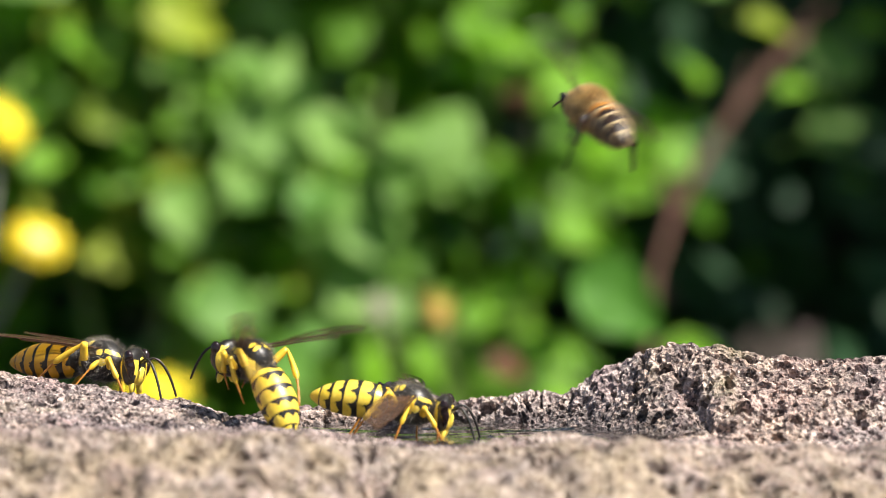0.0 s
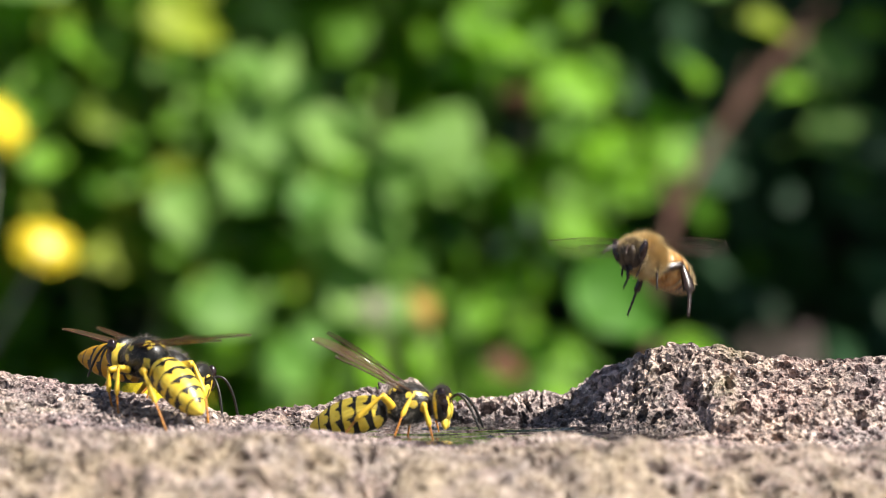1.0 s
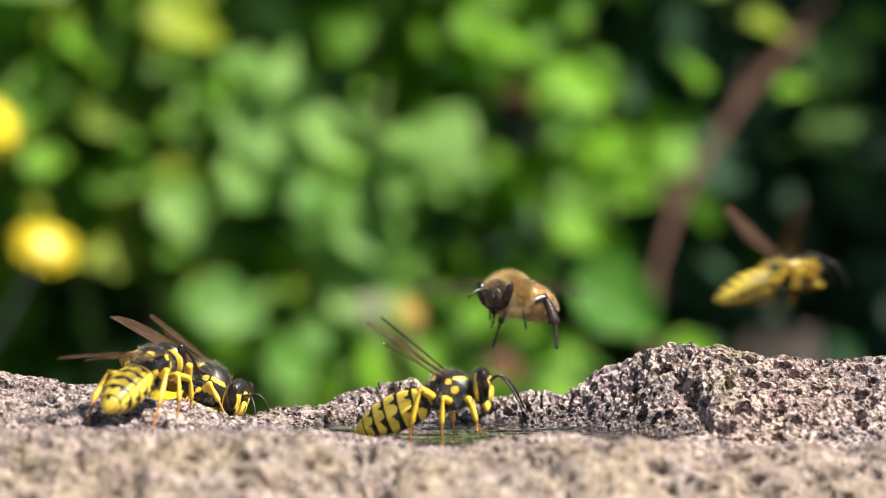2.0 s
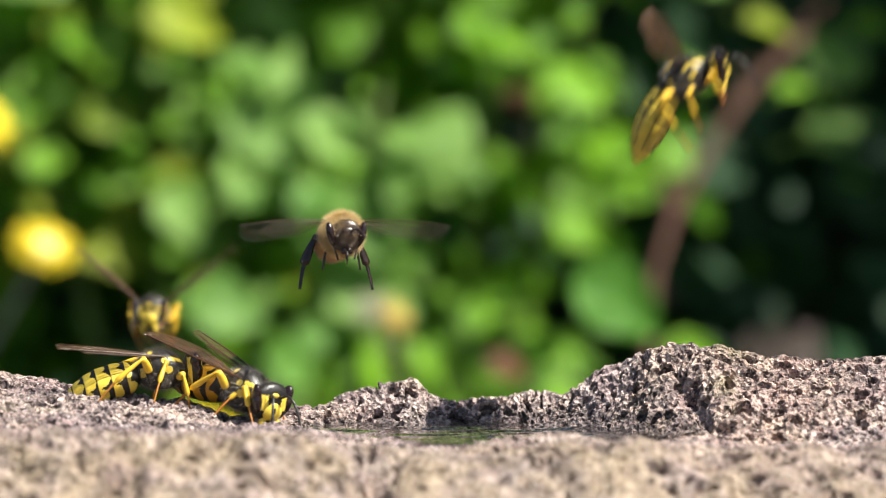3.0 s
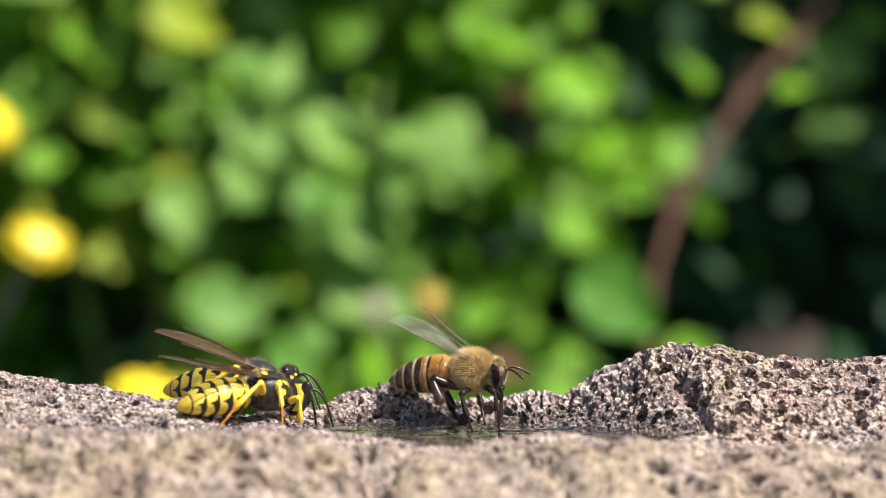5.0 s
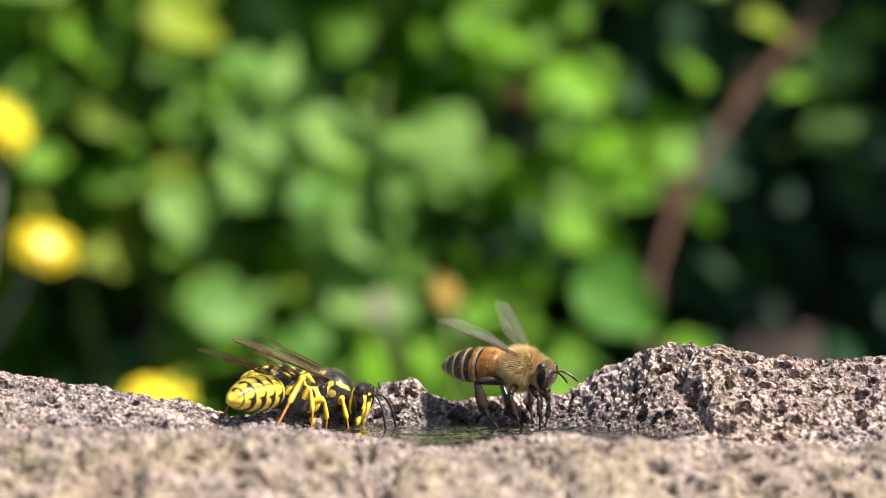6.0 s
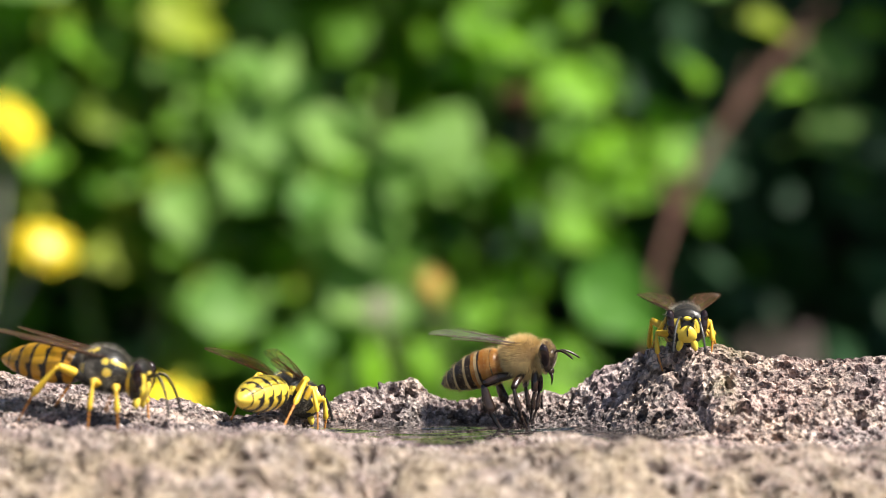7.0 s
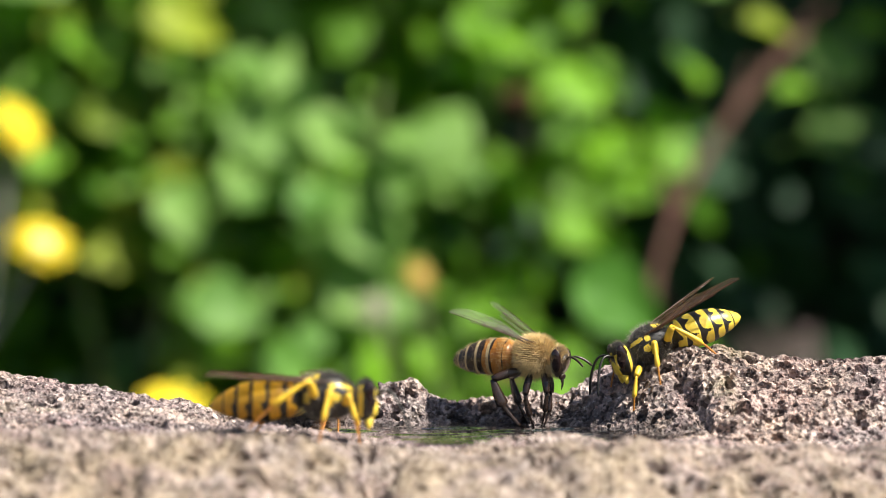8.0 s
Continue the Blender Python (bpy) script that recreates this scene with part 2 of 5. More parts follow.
def build_rock():
    xs = axis(-46, 46, 0.105, -118, 118, 1.12)
    ys = axis(-36, 16, 0.105, -66, 60, 1.10)
    X, Y = np.meshgrid(xs, ys)
    x, y = X.ravel(), Y.ravel()
    z = rock_base(x, y)
    p = np.stack([x, y, z], 1)
    e = 0.05
    gx = (rock_base(x + e, y) - rock_base(x - e, y)) / (2 * e)
    gy = (rock_base(x, y + e) - rock_base(x, y - e)) / (2 * e)
    nrm = np.stack([-gx, -gy, np.ones_like(gx)], 1)
    nrm /= np.linalg.norm(nrm, axis=1)[:, None]
    low = 1.0 * value_noise(p, 6.0, 11) + 0.75 * value_noise(p, 2.6, 12)
    # the shoulder before the hollow is lumpier, with a cleft
    front = sm(6.0, 13.0, rim_front_y(x) - y)
    low = low + front * (2.2 * value_noise(p, 7.5, 16) + 2.2 * value_noise(p, 3.2, 17) + 1.4 * value_noise(p, 1.5, 24))
    low = low - 5.5 * front * np.exp(-((x + 4.9 - 0.10 * (y + 20) + 2.2 * value_noise(p, 2.3, 19) + 1.2 * value_noise(p, 0.8, 20)) / (1.5 + 1.0 * value_noise(p, 1.6, 18))) ** 2) * sm(-45, -38, y + 0.0 * x) * (1 - sm(-29, -26, y + 0.0 * x))
    grain = 0.40 * value_noise(p, 1.1, 13) - 0.60 * np.abs(value_noise(p, 0.75, 14)) + 0.32 * value_noise(p, 0.34, 15) + 0.10
    warp = p + 0.45 * np.stack([value_noise(p, 0.9, 21), value_noise(p, 0.9, 22), value_noise(p, 0.9, 23)], 1)
    # on the steep flank the pores are drawn out down the slope
    flank = (sm(6, 12, x) * (1 - sm(22, 27, x + 0.36 * (y - 5))))[:, None]
    slope = np.array((-0.74, -0.30, -0.60))
    warp = warp - 0.42 * flank * (warp - np.array((20.0, 5.0, 8.0))) @ slope[:, None] * slope
    d1, r1 = cells(warp * np.array((1, 1, 1.15)), 1.75, 31)
    big = np.where(r1 > 0.34 - 0.2 * flank[:, 0], 1 - sm(0.13 + 0.24 * r1, 0.20 + 0.28 * r1, d1), 0) * (0.55 + 0.75 * r1)
    d2, r2 = cells(warp, 0.85, 41)
    d3, r3 = cells(warp, 0.55, 51)
    tiny = np.where(r3 > 0.45, 1 - sm(0.28, 0.42, d3), 0) * r3
    small = np.where(r2 > 0.22, 1 - sm(0.24, 0.40, d2), 0) * (0.3 + 0.7 * r2)
    wet = sm(-0.9, 0.6, z)
    disp = 0.25 + low * 0.8 + grain * (0.35 + 0.65 * wet) - ((2.7 + 1.6 * flank[:, 0]) * big + (1.25 + 0.5 * flank[:, 0]) * small + 0.3 * tiny) * (0.25 + 0.75 * wet)
    q = (p + nrm * disp[:, None]) * U
    ny, nx = X.shape
    idx = np.arange(nx * ny).reshape(ny, nx)
    quads = np.stack([idx[:-1, :-1], idx[:-1, 1:], idx[1:, 1:], idx[1:, :-1]], -1).reshape(-1, 4)
    me = bpy.data.meshes.new("rock")
    me.vertices.add(len(q))
    me.vertices.foreach_set("co", q.ravel())
    me.loops.add(quads.size)
    me.loops.foreach_set("vertex_index", quads.ravel())
    me.polygons.add(len(quads))
    me.polygons.foreach_set("loop_start", np.arange(0, quads.size, 4))
    me.polygons.foreach_set("use_smooth", np.zeros(len(quads), bool))
    me.update(calc_edges=True)
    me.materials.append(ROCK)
    return tagged(new("rock", me), "rough grey-pink porous lava rock with a shallow water hollow", "rock")


def build_water():
    n, rings, verts, faces = 180, 70, [(4.5 * U, -1.5 * U, -0.12 * U)], []
    for r in range(1, rings + 1):
        for a in range(n):
            t = 2 * math.pi * a / n
            f = r / rings
            # slow swell, and the rise where the water wets the stone
            wx, wy = 4.5 + 21.5 * f * math.cos(t), -1.5 + 13.5 * f * math.sin(t)
            swell = 0.085 * math.sin(1.3 * wy + 0.9 * math.sin(0.21 * wx) + 0.3) + 0.03 * math.sin(2.6 * wy - 0.35 * wx)
            zz = swell - 0.38 + (0.40 + 0.85 * float(sm(-5.0, 5.0, wy)) + 0.55 * float(sm(12.0, 20.0, wx))) * math.exp(-13.5 * (1 - f) / 5.5)
            verts.append(((4.5 + 21.5 * f * math.cos(t)) * U, (-1.5 + 13.5 * f * math.sin(t)) * U, zz * U))
    for a in range(n):
        faces.append((0, 1 + a, 1 + (a + 1) % n))
        for r in range(rings - 1):
            o = 1 + r * n
            faces.append((o + a, o + n + a, o + n + (a + 1) % n, o + (a + 1) % n))
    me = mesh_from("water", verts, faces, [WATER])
    return tagged(new("water", me), "clear shallow water lying in the rock hollow", "water", kind="structure")


rock = build_rock()
water = build_water()

# ---- ground ----
def build_ground():
    n = 60
    verts, faces = [], []
    ticks = [math.copysign(abs(i / n) ** 3 * 60.0, i) for i in range(-n, n + 1)]
    for yy in ticks:
        for xx in ticks:
            near = math.exp(-(xx * xx + (yy - 0.4) ** 2) / 1.5)
            zz = -0.125 + 0.03 * near * (noise.noise(Vector((xx * 5, yy * 5, 3))))
            verts.append((xx, yy, zz - 0.02 * near))
    w = 2 * n + 1
    for j in range(w - 1):
        for i in range(w - 1):
            a = j * w + i
            faces.append((a, a + 1, a + w + 1, a + w))
    return tagged(new("ground", mesh_from("ground", verts, faces, [SOIL_SHADE])), "dark bare garden soil", "ground", kind="structure")


ground = build_ground()


# ---- foliage ----
def leaf_mesh(name, length, width, mat, droop=0.25, tooth=0.0, point=1.0):
    """An ovate leaf along +x, folded on its midrib, with a short stalk."""
    n, m = 12, 3
    verts, faces = [], []
    for i in range(n + 1):
        s = i / n
        w = 0.5 * width * math.sin(math.pi * s ** 0.72) ** (0.62 + 0.25 * point)
        if tooth and 0 < i < n:
            w *= 1 + (tooth if i % 2 else -tooth)
        for j in range(-m, m + 1):
            v = j / m
            zz = abs(v) * w * 0.28 - droop * length * s * s + 0.022 * length * math.sin(15 * s + 5 * abs(v)) + 0.02 * length * math.sin(5 * s + 4 * v)
            verts.append((s * length * U, v * w * U, zz * U))
    k = 2 * m + 1
    for i in range(n):
        for j in range(2 * m):
            a = i * k + j
            faces.append((a, a + k, a + k + 1, a + 1))
    # midrib and stalk, a thin four-sided rod
    base = len(verts)
    for i in range(7):
        s = -0.35 + 1.3 * i / 6
        zz = -droop * length * max(s, 0) ** 2 - 0.006 * length
        r = 0.016 * length * (1.25 - 0.8 * i / 6)
        for a in range(4):
            verts.append((s * length * U, r * math.cos(a * math.pi / 2) * U, (zz + r * math.sin(a * math.pi / 2)) * U))
    for i in range(6):
        for a in range(4):
            b = base + 4 * i
            faces.append((b + a, b + (a + 1) % 4, b + 4 + (a + 1) % 4, b + 4 + a))
    return mesh_from(name, verts, faces, [mat])


LEAVES = {}
# "dark" is the leaf green with shade put into its colour
for key, mat in (("mid", LEAF_MID), ("pale", LEAF_PALE), ("lime", LEAF_LIME), ("dark", LEAF_SHADED), ("dry", LEAF_DRY)):
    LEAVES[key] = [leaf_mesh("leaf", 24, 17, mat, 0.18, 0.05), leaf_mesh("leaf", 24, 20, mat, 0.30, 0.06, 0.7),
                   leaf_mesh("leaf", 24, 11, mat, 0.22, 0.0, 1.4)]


LEAVES["broad"] = [leaf_mesh("leaf", 24, 17, LEAF_BROAD, 0.10, 0.04)] * 3


def rod_mesh(name, pts, r0, r1, mat, n=8):
    """A tapering round rod through points in metres."""
    pts = [Vector(p) for p in pts]
    verts, faces = [], []
    for i, p in enumerate(pts):
        d = (pts[min(i + 1, len(pts) - 1)] - pts[max(i - 1, 0)]).normalized()
        u = d.orthogonal().normalized()
        v = d.cross(u)
        r = r0 + (r1 - r0) * i / (len(pts) - 1)
        for a in range(n):
            t = 2 * math.pi * a / n
            verts.append(p + (u * math.cos(t) + v * math.sin(t)) * r)
    for i in range(len(pts) - 1):
        for a in range(n):
            b = i * n
            faces.append((b + a, b + (a + 1) % n, b + n + (a + 1) % n, b + n + a))
    faces.append(tuple(range(n - 1, -1, -1)))
    faces.append(tuple(len(verts) - n + a for a in range(n)))
    return mesh_from(name, verts, faces, [mat])


def bend(p, q, sag, n=8):
    p, q = Vector(p), Vector(q)
    side = Vector(sag)
    return [p.lerp(q, i / n) + side * (4 * (i / n) * (1 - i / n)) for i in range(n + 1)]


def add_leaf(parent, rng, place, size, kind, lean=None):
    """place: the middle of the blade in metres; size: its length in metres; lean: its slant in the picture plane."""
    me = LEAVES[kind][rng.choice((0, 0, 1, 1, 2))]
    k = size / 0.024
    # the blade's upper face turns to the light, with scatter
    nrm = (sun_dir * 0.75 + Vector((0, -0.75, 0.0)) + Vector((rng.uniform(-.5, .5), rng.uniform(-.5, .5), rng.uniform(-.5, .5)))).normalized()
    if kind == "broad":
        nrm = (sun_dir * 0.45 + Vector((0, -1.0, 0))).normalized()
    a = radians(lean) if lean is not None else rng.uniform(0, 2 * math.pi)
    along = Vector((math.cos(a), 0, math.sin(a)))
    along = (along - nrm * along.dot(nrm)).normalized()
    side = nrm.cross(along)
    m = Matrix((along, side, nrm)).transposed().to_4x4()
    m.translation = Vector(place) - along * size * 0.5
    ob = new("leaf", me)
    ob.parent = parent
    ob.matrix_basis = m @ Matrix.Diagonal((k, k * rng.uniform(0.85, 1.1), k, 1))
    return ob


def shrub(label, root, rows, rng):
    """rows: x, y, z, size in millimetres, slant in degrees, kind of leaf."""
    top = tagged(new("shrub"), label, "shrub", "hedge shrubs")
    top.location = root
    root = Vector(root)
    for x, y, z, size, lean, kind in rows:
        p = Vector((x, y, z)) * U - root
        add_leaf(top, rng, p, size * U, kind, lean)
        # the large bright patches are tufts of several leaves
        if size > 22.5 and y < 568 and kind != "broad":
            for k in range(2):
                a = rng.uniform(0, 2 * math.pi)
                o = Vector((math.cos(a) * 0.42, rng.uniform(0.1, 0.5), math.sin(a) * 0.42)) * size * U
                add_leaf(top, rng, p + o, size * rng.uniform(0.45, 0.7) * U, kind)
    return top


def shrub_stems(top, rng, ends, r=0.0016, mat=None):
    for e in ends:
        e = Vector(e) - top.location
        part("stem", rod_mesh("stem", bend((rng.uniform(-.02, .02), rng.uniform(-.02, .02), 0), e,
                                           (rng.uniform(-.02, .02), 0.01, 0)), r * 1.6, r * 0.6, mat or STEM), top)


# dark hollows in the hedge, millimetres: from x to x, from z to z
HOLLOWS = ((-145, -92, -40, 14), (16, 36, 52, 84), (52, 80, 78, 110), (30, 48, -12, 22), (74, 90, -16, 28), (48, 74, -30, 20),
           (-69, -42, 14, 31), (-46, -31, 72, 90), (-16, 22, 17, 31), (-30, -12, 52, 66), (15, 38, 8, 34), (-4, 16, 6, 26))


def in_gap(x, z):
    return any(a < x < b and c < z < d for a, b, c, d in HOLLOWS)


def fill_rows(rng, count, xr, yr, zr, sizes, kinds):
    rows = [(rng.uniform(*xr), rng.uniform(*yr), rng.uniform(*zr), rng.uniform(*sizes), rng.uniform(0, 360), rng.choice(kinds))
            for _ in range(count)]
    rows = [r for k, r in enumerate(rows) if not in_gap(r[0], r[2])]
    # the top of the hedge is thinner
    return [r for k, r in enumerate(rows) if r[2] < 78 or r[2] > 104 or k % 6 < 5 or len(kinds) == 1]


SHRUB_WEST = [
    (-81, 560, 89, 31, 10, "lime"),
    (-131, 600, 71, 21, 80, "mid"),
    (-71, 580, 68, 19, 30, "mid"),
    (-55, 560, 54, 31, -40, "pale"),
    (-101, 570, 48, 17, 20, "mid"),
    (-79, 520, 28, 22, -70, "pale"),
    (-40, 540, 34, 17, 80, "pale"),
    (-60, 560, 41, 27, 45, "pale"),
    (-66, 530, 0, 24, -10, "pale"),
    (-42, 590, 83, 19, 70, "mid"),
    (-113, 590, 38, 18, 50, "mid"),
    (-136, 560, 62, 24, 20, "mid"),
    (-118, 570, 84, 20, -30, "mid"),
    (-128, 575, 46, 18, 60, "mid"),
    (-106, 560, 60, 20, 10, "lime"),
    (-140, 580, 96, 22, 40, "mid"),
]
SHRUB_MIDDLE = [
    (12, 560, 86, 23, 20, "mid"),
    (-17, 560, 52, 16, 90, "pale"),
    (1, 530, 51, 28, 60, "pale"),
    (22, 550, 37, 17, -30, "mid"),
    (-22, 540, 26, 30, 20, "pale"),
    (10, 560, -3, 17, 70, "mid"),
    (-32, 540, 14, 27, -30, "pale"),
    (-25, 540, 4, 27, 40, "pale"),
    (-45, 520, -17, 24, 10, "pale"),
    (-40, 545, 23, 18, 30, "mid"),
    (-21, 520, -17, 21, 60, "mid"),
    (-4, 520, -18, 21, -60, "mid"),
    (-16, 600, 74, 18, 40, "mid"),
    (35, 560, -15, 19, 20, "mid"),
    (-8, 590, 16, 14, 10, "mid"),
    (-30, 560, 86, 20, 40, "mid"),
    (-51, 560, 75, 23, 60, "pale"),
    (-15, 560, 37, 15, 20, "mid"),
    (-34, 550, 53, 23, -20, "pale"),
    (33, 590, 16, 14, 80, "dark"),
]
SHRUB_EAST = [
    (102, 540, 87, 19, 20, "lime"),
    (112, 560, 70, 16, 50, "mid"),
    (77, 540, 75, 18, 60, "mid"),
    (43, 540, 69, 23, 50, "mid"),
    (71, 540, 50, 23, 55, "mid"),
    (55, 560, 19, 14, 30, "mid"),
    (45, 400, 4, 28, -36, "broad"),
    (62, 560, 39, 12, 40, "mid"),
    (41, 600, 55, 15, 40, "mid"),
    (33, 590, 89, 16, -20, "mid"),
    (142, 670, 89, 29, 60, "pale"),
    (146, 665, 60, 33, 20, "pale"),
    (137, 690, 76, 20, 80, "mid"),
    (158, 680, 100, 21, 10, "mid"),
    (156, 690, 43, 18, 30, "mid"),
    (121, 730, 11, 15, 10, "mid"),
    (20, 500, -17, 14, 35, "dry"),
    (25, 560, 66, 11, 80, "dry"),
]
mottle = random.Random(19)
SMALL_WEST = fill_rows(mottle, 120, (-135, -35), (545, 600), (-30, 100), (5, 11), ("mid", "pale", "lime", "mid"))
SMALL_MIDDLE = fill_rows(mottle, 120, (-50, 50), (545, 600), (-35, 100), (5, 11), ("mid", "pale", "mid"))
rng = random.Random(11)
west = shrub("broad-leaved green shrub in full sun", (-0.12, 0.62, -0.13), SHRUB_WEST + SMALL_WEST
             + fill_rows(rng, 250, (-175, -20), (575, 680), (-85, 105), (7, 27), ("mid", "mid", "mid", "mid", "mid", "pale", "pale", "lime"))
             + fill_rows(rng, 190, (-190, -20), (570, 650), (106, 270), (26, 40), ("mid", "pale", "lime")), rng)
middle = shrub("green bramble-like shrub with sunlit leaves", (0.0, 0.64, -0.13), SHRUB_MIDDLE + SMALL_MIDDLE
               + fill_rows(rng, 205, (-50, 62), (575, 680), (-85, 110), (7, 27), ("mid", "mid", "mid", "mid", "pale"))
               + fill_rows(rng, 190, (-40, 100), (570, 650), (106, 270), (26, 40), ("mid", "pale", "lime")), rng)
# the "dark" rows carry the corner's shade in their colour
east = shrub("tall shrub with a few bright leaves before shade-darkened ones", (0.14, 0.62, -0.13), SHRUB_EAST
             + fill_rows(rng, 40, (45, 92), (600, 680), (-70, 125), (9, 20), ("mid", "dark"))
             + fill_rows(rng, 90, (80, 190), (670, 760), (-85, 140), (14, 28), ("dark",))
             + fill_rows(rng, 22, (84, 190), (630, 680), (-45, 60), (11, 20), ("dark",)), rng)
shrub_stems(west, rng, [(-0.10, 0.58, 0.10), (-0.06, 0.58, 0.11), (-0.15, 0.6, 0.09), (-0.04, 0.57, 0.02)])
shrub_stems(middle, rng, [(0.02, 0.58, 0.10), (-0.02, 0.58, 0.07), (0.05, 0.59, 0.12)])


def small_leaf(mat):
    """A plain folded leaf for the mass of the hedge."""
    verts, faces = [], []
    for i in range(6):
        s = i / 5
        w = 10 * math.sin(math.pi * min(1.0, s * 0.9 + 0.06) ** 0.75)
        for v in (-1, 0, 1):
            verts.append((s * 24 * U, v * w * U, (abs(v) * w * 0.3 - 5 * s * s) * U))
    for i in range(5):
        for j in (0, 1):
            a = i * 3 + j
            faces.append((a, a + 3, a + 4, a + 1))
    return mesh_from("leaf", verts, faces, [mat])


def inner_leaves():
    """Leaves deeper in the hedge, half in the shade of those before them."""
    rng = random.Random(41)
    src = small_leaf(LEAF_MID)
    vv = np.array([v.co[:] for v in src.vertices])
    ff = [tuple(f.vertices) for f in src.polygons]
    verts, faces = [], []
    for _ in range(1500):
        x, z = rng.uniform(-0.24, 0.045), rng.uniform(-0.12, 0.17)
        y = rng.uniform(0.685, 0.76)
        k = rng.uniform(0.55, 1.1)
        if in_gap(x * 850 / (0.24 + y), 17.5 + (z - 0.0175) * 850 / (0.24 + y)) and rng.random() < 0.8:
            continue
        rot = np.array((Euler((rng.uniform(0.3, 1.7), rng.uniform(-.8, .8), rng.uniform(-3, 3)))).to_matrix())
        o = len(verts)
        verts.extend((vv * k @ rot.T + np.array((x, y, z))).tolist())
        faces.extend(tuple(i + o for i in f) for f in ff)
    tagged(new("inner_leaves", mesh_from("inner_leaves", verts, faces, [LEAF_MID])), "mid-green leaves deep inside the hedge", "foliage", kind="stuff")


inner_leaves()


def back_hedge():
    """The deep part of the hedge: many joined leaves, coloured dark for shade."""
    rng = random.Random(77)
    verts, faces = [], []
    src = small_leaf(LEAF_SHADED)
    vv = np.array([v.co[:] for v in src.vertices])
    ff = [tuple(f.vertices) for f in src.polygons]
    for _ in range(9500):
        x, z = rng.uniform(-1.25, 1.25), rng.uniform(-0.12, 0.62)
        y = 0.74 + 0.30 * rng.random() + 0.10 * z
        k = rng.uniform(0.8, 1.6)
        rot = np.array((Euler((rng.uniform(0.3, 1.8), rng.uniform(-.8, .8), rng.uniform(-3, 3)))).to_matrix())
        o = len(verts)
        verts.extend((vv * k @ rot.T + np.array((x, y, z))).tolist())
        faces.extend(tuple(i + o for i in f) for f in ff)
    ob = tagged(new("hedge", mesh_from("hedge", verts, faces, [LEAF_SHADED])), "dense hedge foliage, its green darkened for shade", "hedge", kind="stuff")
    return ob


back_hedge()


def shade_bush():
    """An unseen bush added beside the view to keep the sun off the hedge's far corner."""
    rng = random.Random(21)
    top = tagged(new("bush"), "bush added out of view to shade the far corner of the hedge", "bush")
    top.location = (0.61, 0.60, -0.125)
    for k in range(5):
        tip = (rng.uniform(-.12, .16), rng.uniform(-.04, .06), rng.uniform(.4, .62))
        part("stem", rod_mesh("stem", bend((rng.uniform(-.03, .03), rng.uniform(-.03, .03), 0), tip, (rng.uniform(-.03, .03), 0, 0)), 0.008, 0.003, BARK), top)
    src = LEAVES["dark"][0]
    vv = np.array([v.co[:] for v in src.vertices])
    ff = [tuple(f.vertices) for f in src.polygons]
    verts, faces = [], []
    for _ in range(2400):
        x, y, z = rng.uniform(-.22, .30), rng.uniform(-.07, .10), rng.uniform(.02, .72)
        k = rng.uniform(1.6, 2.6)
        rot = np.array((Euler((rng.uniform(-.9, .9), rng.uniform(-.9, .9), rng.uniform(-3, 3)))).to_matrix())
        o = len(verts)
        verts.extend((vv * k @ rot.T + np.array((x, y, z))).tolist())
        faces.extend(tuple(i + o for i in f) for f in ff)
    tagged(part("crown", mesh_from("crown", verts, faces, [LEAF_SHADED]), top), kind="stuff")


shade_bush()


# near-black sheet added behind the hedge; stands in for shade in its gaps
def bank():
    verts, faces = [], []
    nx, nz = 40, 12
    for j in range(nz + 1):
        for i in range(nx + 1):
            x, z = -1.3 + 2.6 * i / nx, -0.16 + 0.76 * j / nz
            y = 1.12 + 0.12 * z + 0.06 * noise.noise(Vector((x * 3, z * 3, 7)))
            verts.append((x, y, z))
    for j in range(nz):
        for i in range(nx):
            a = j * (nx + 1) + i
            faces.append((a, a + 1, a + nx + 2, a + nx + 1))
    me = mesh_from("earth_bank", verts, faces, [SOIL_SHADE])
    ob = tagged(new("earth_bank", me), "dark backing sheet behind the hedge, coloured for shade in its gaps", "bank", kind="structure")
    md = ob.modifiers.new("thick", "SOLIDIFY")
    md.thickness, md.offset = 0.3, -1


bank()


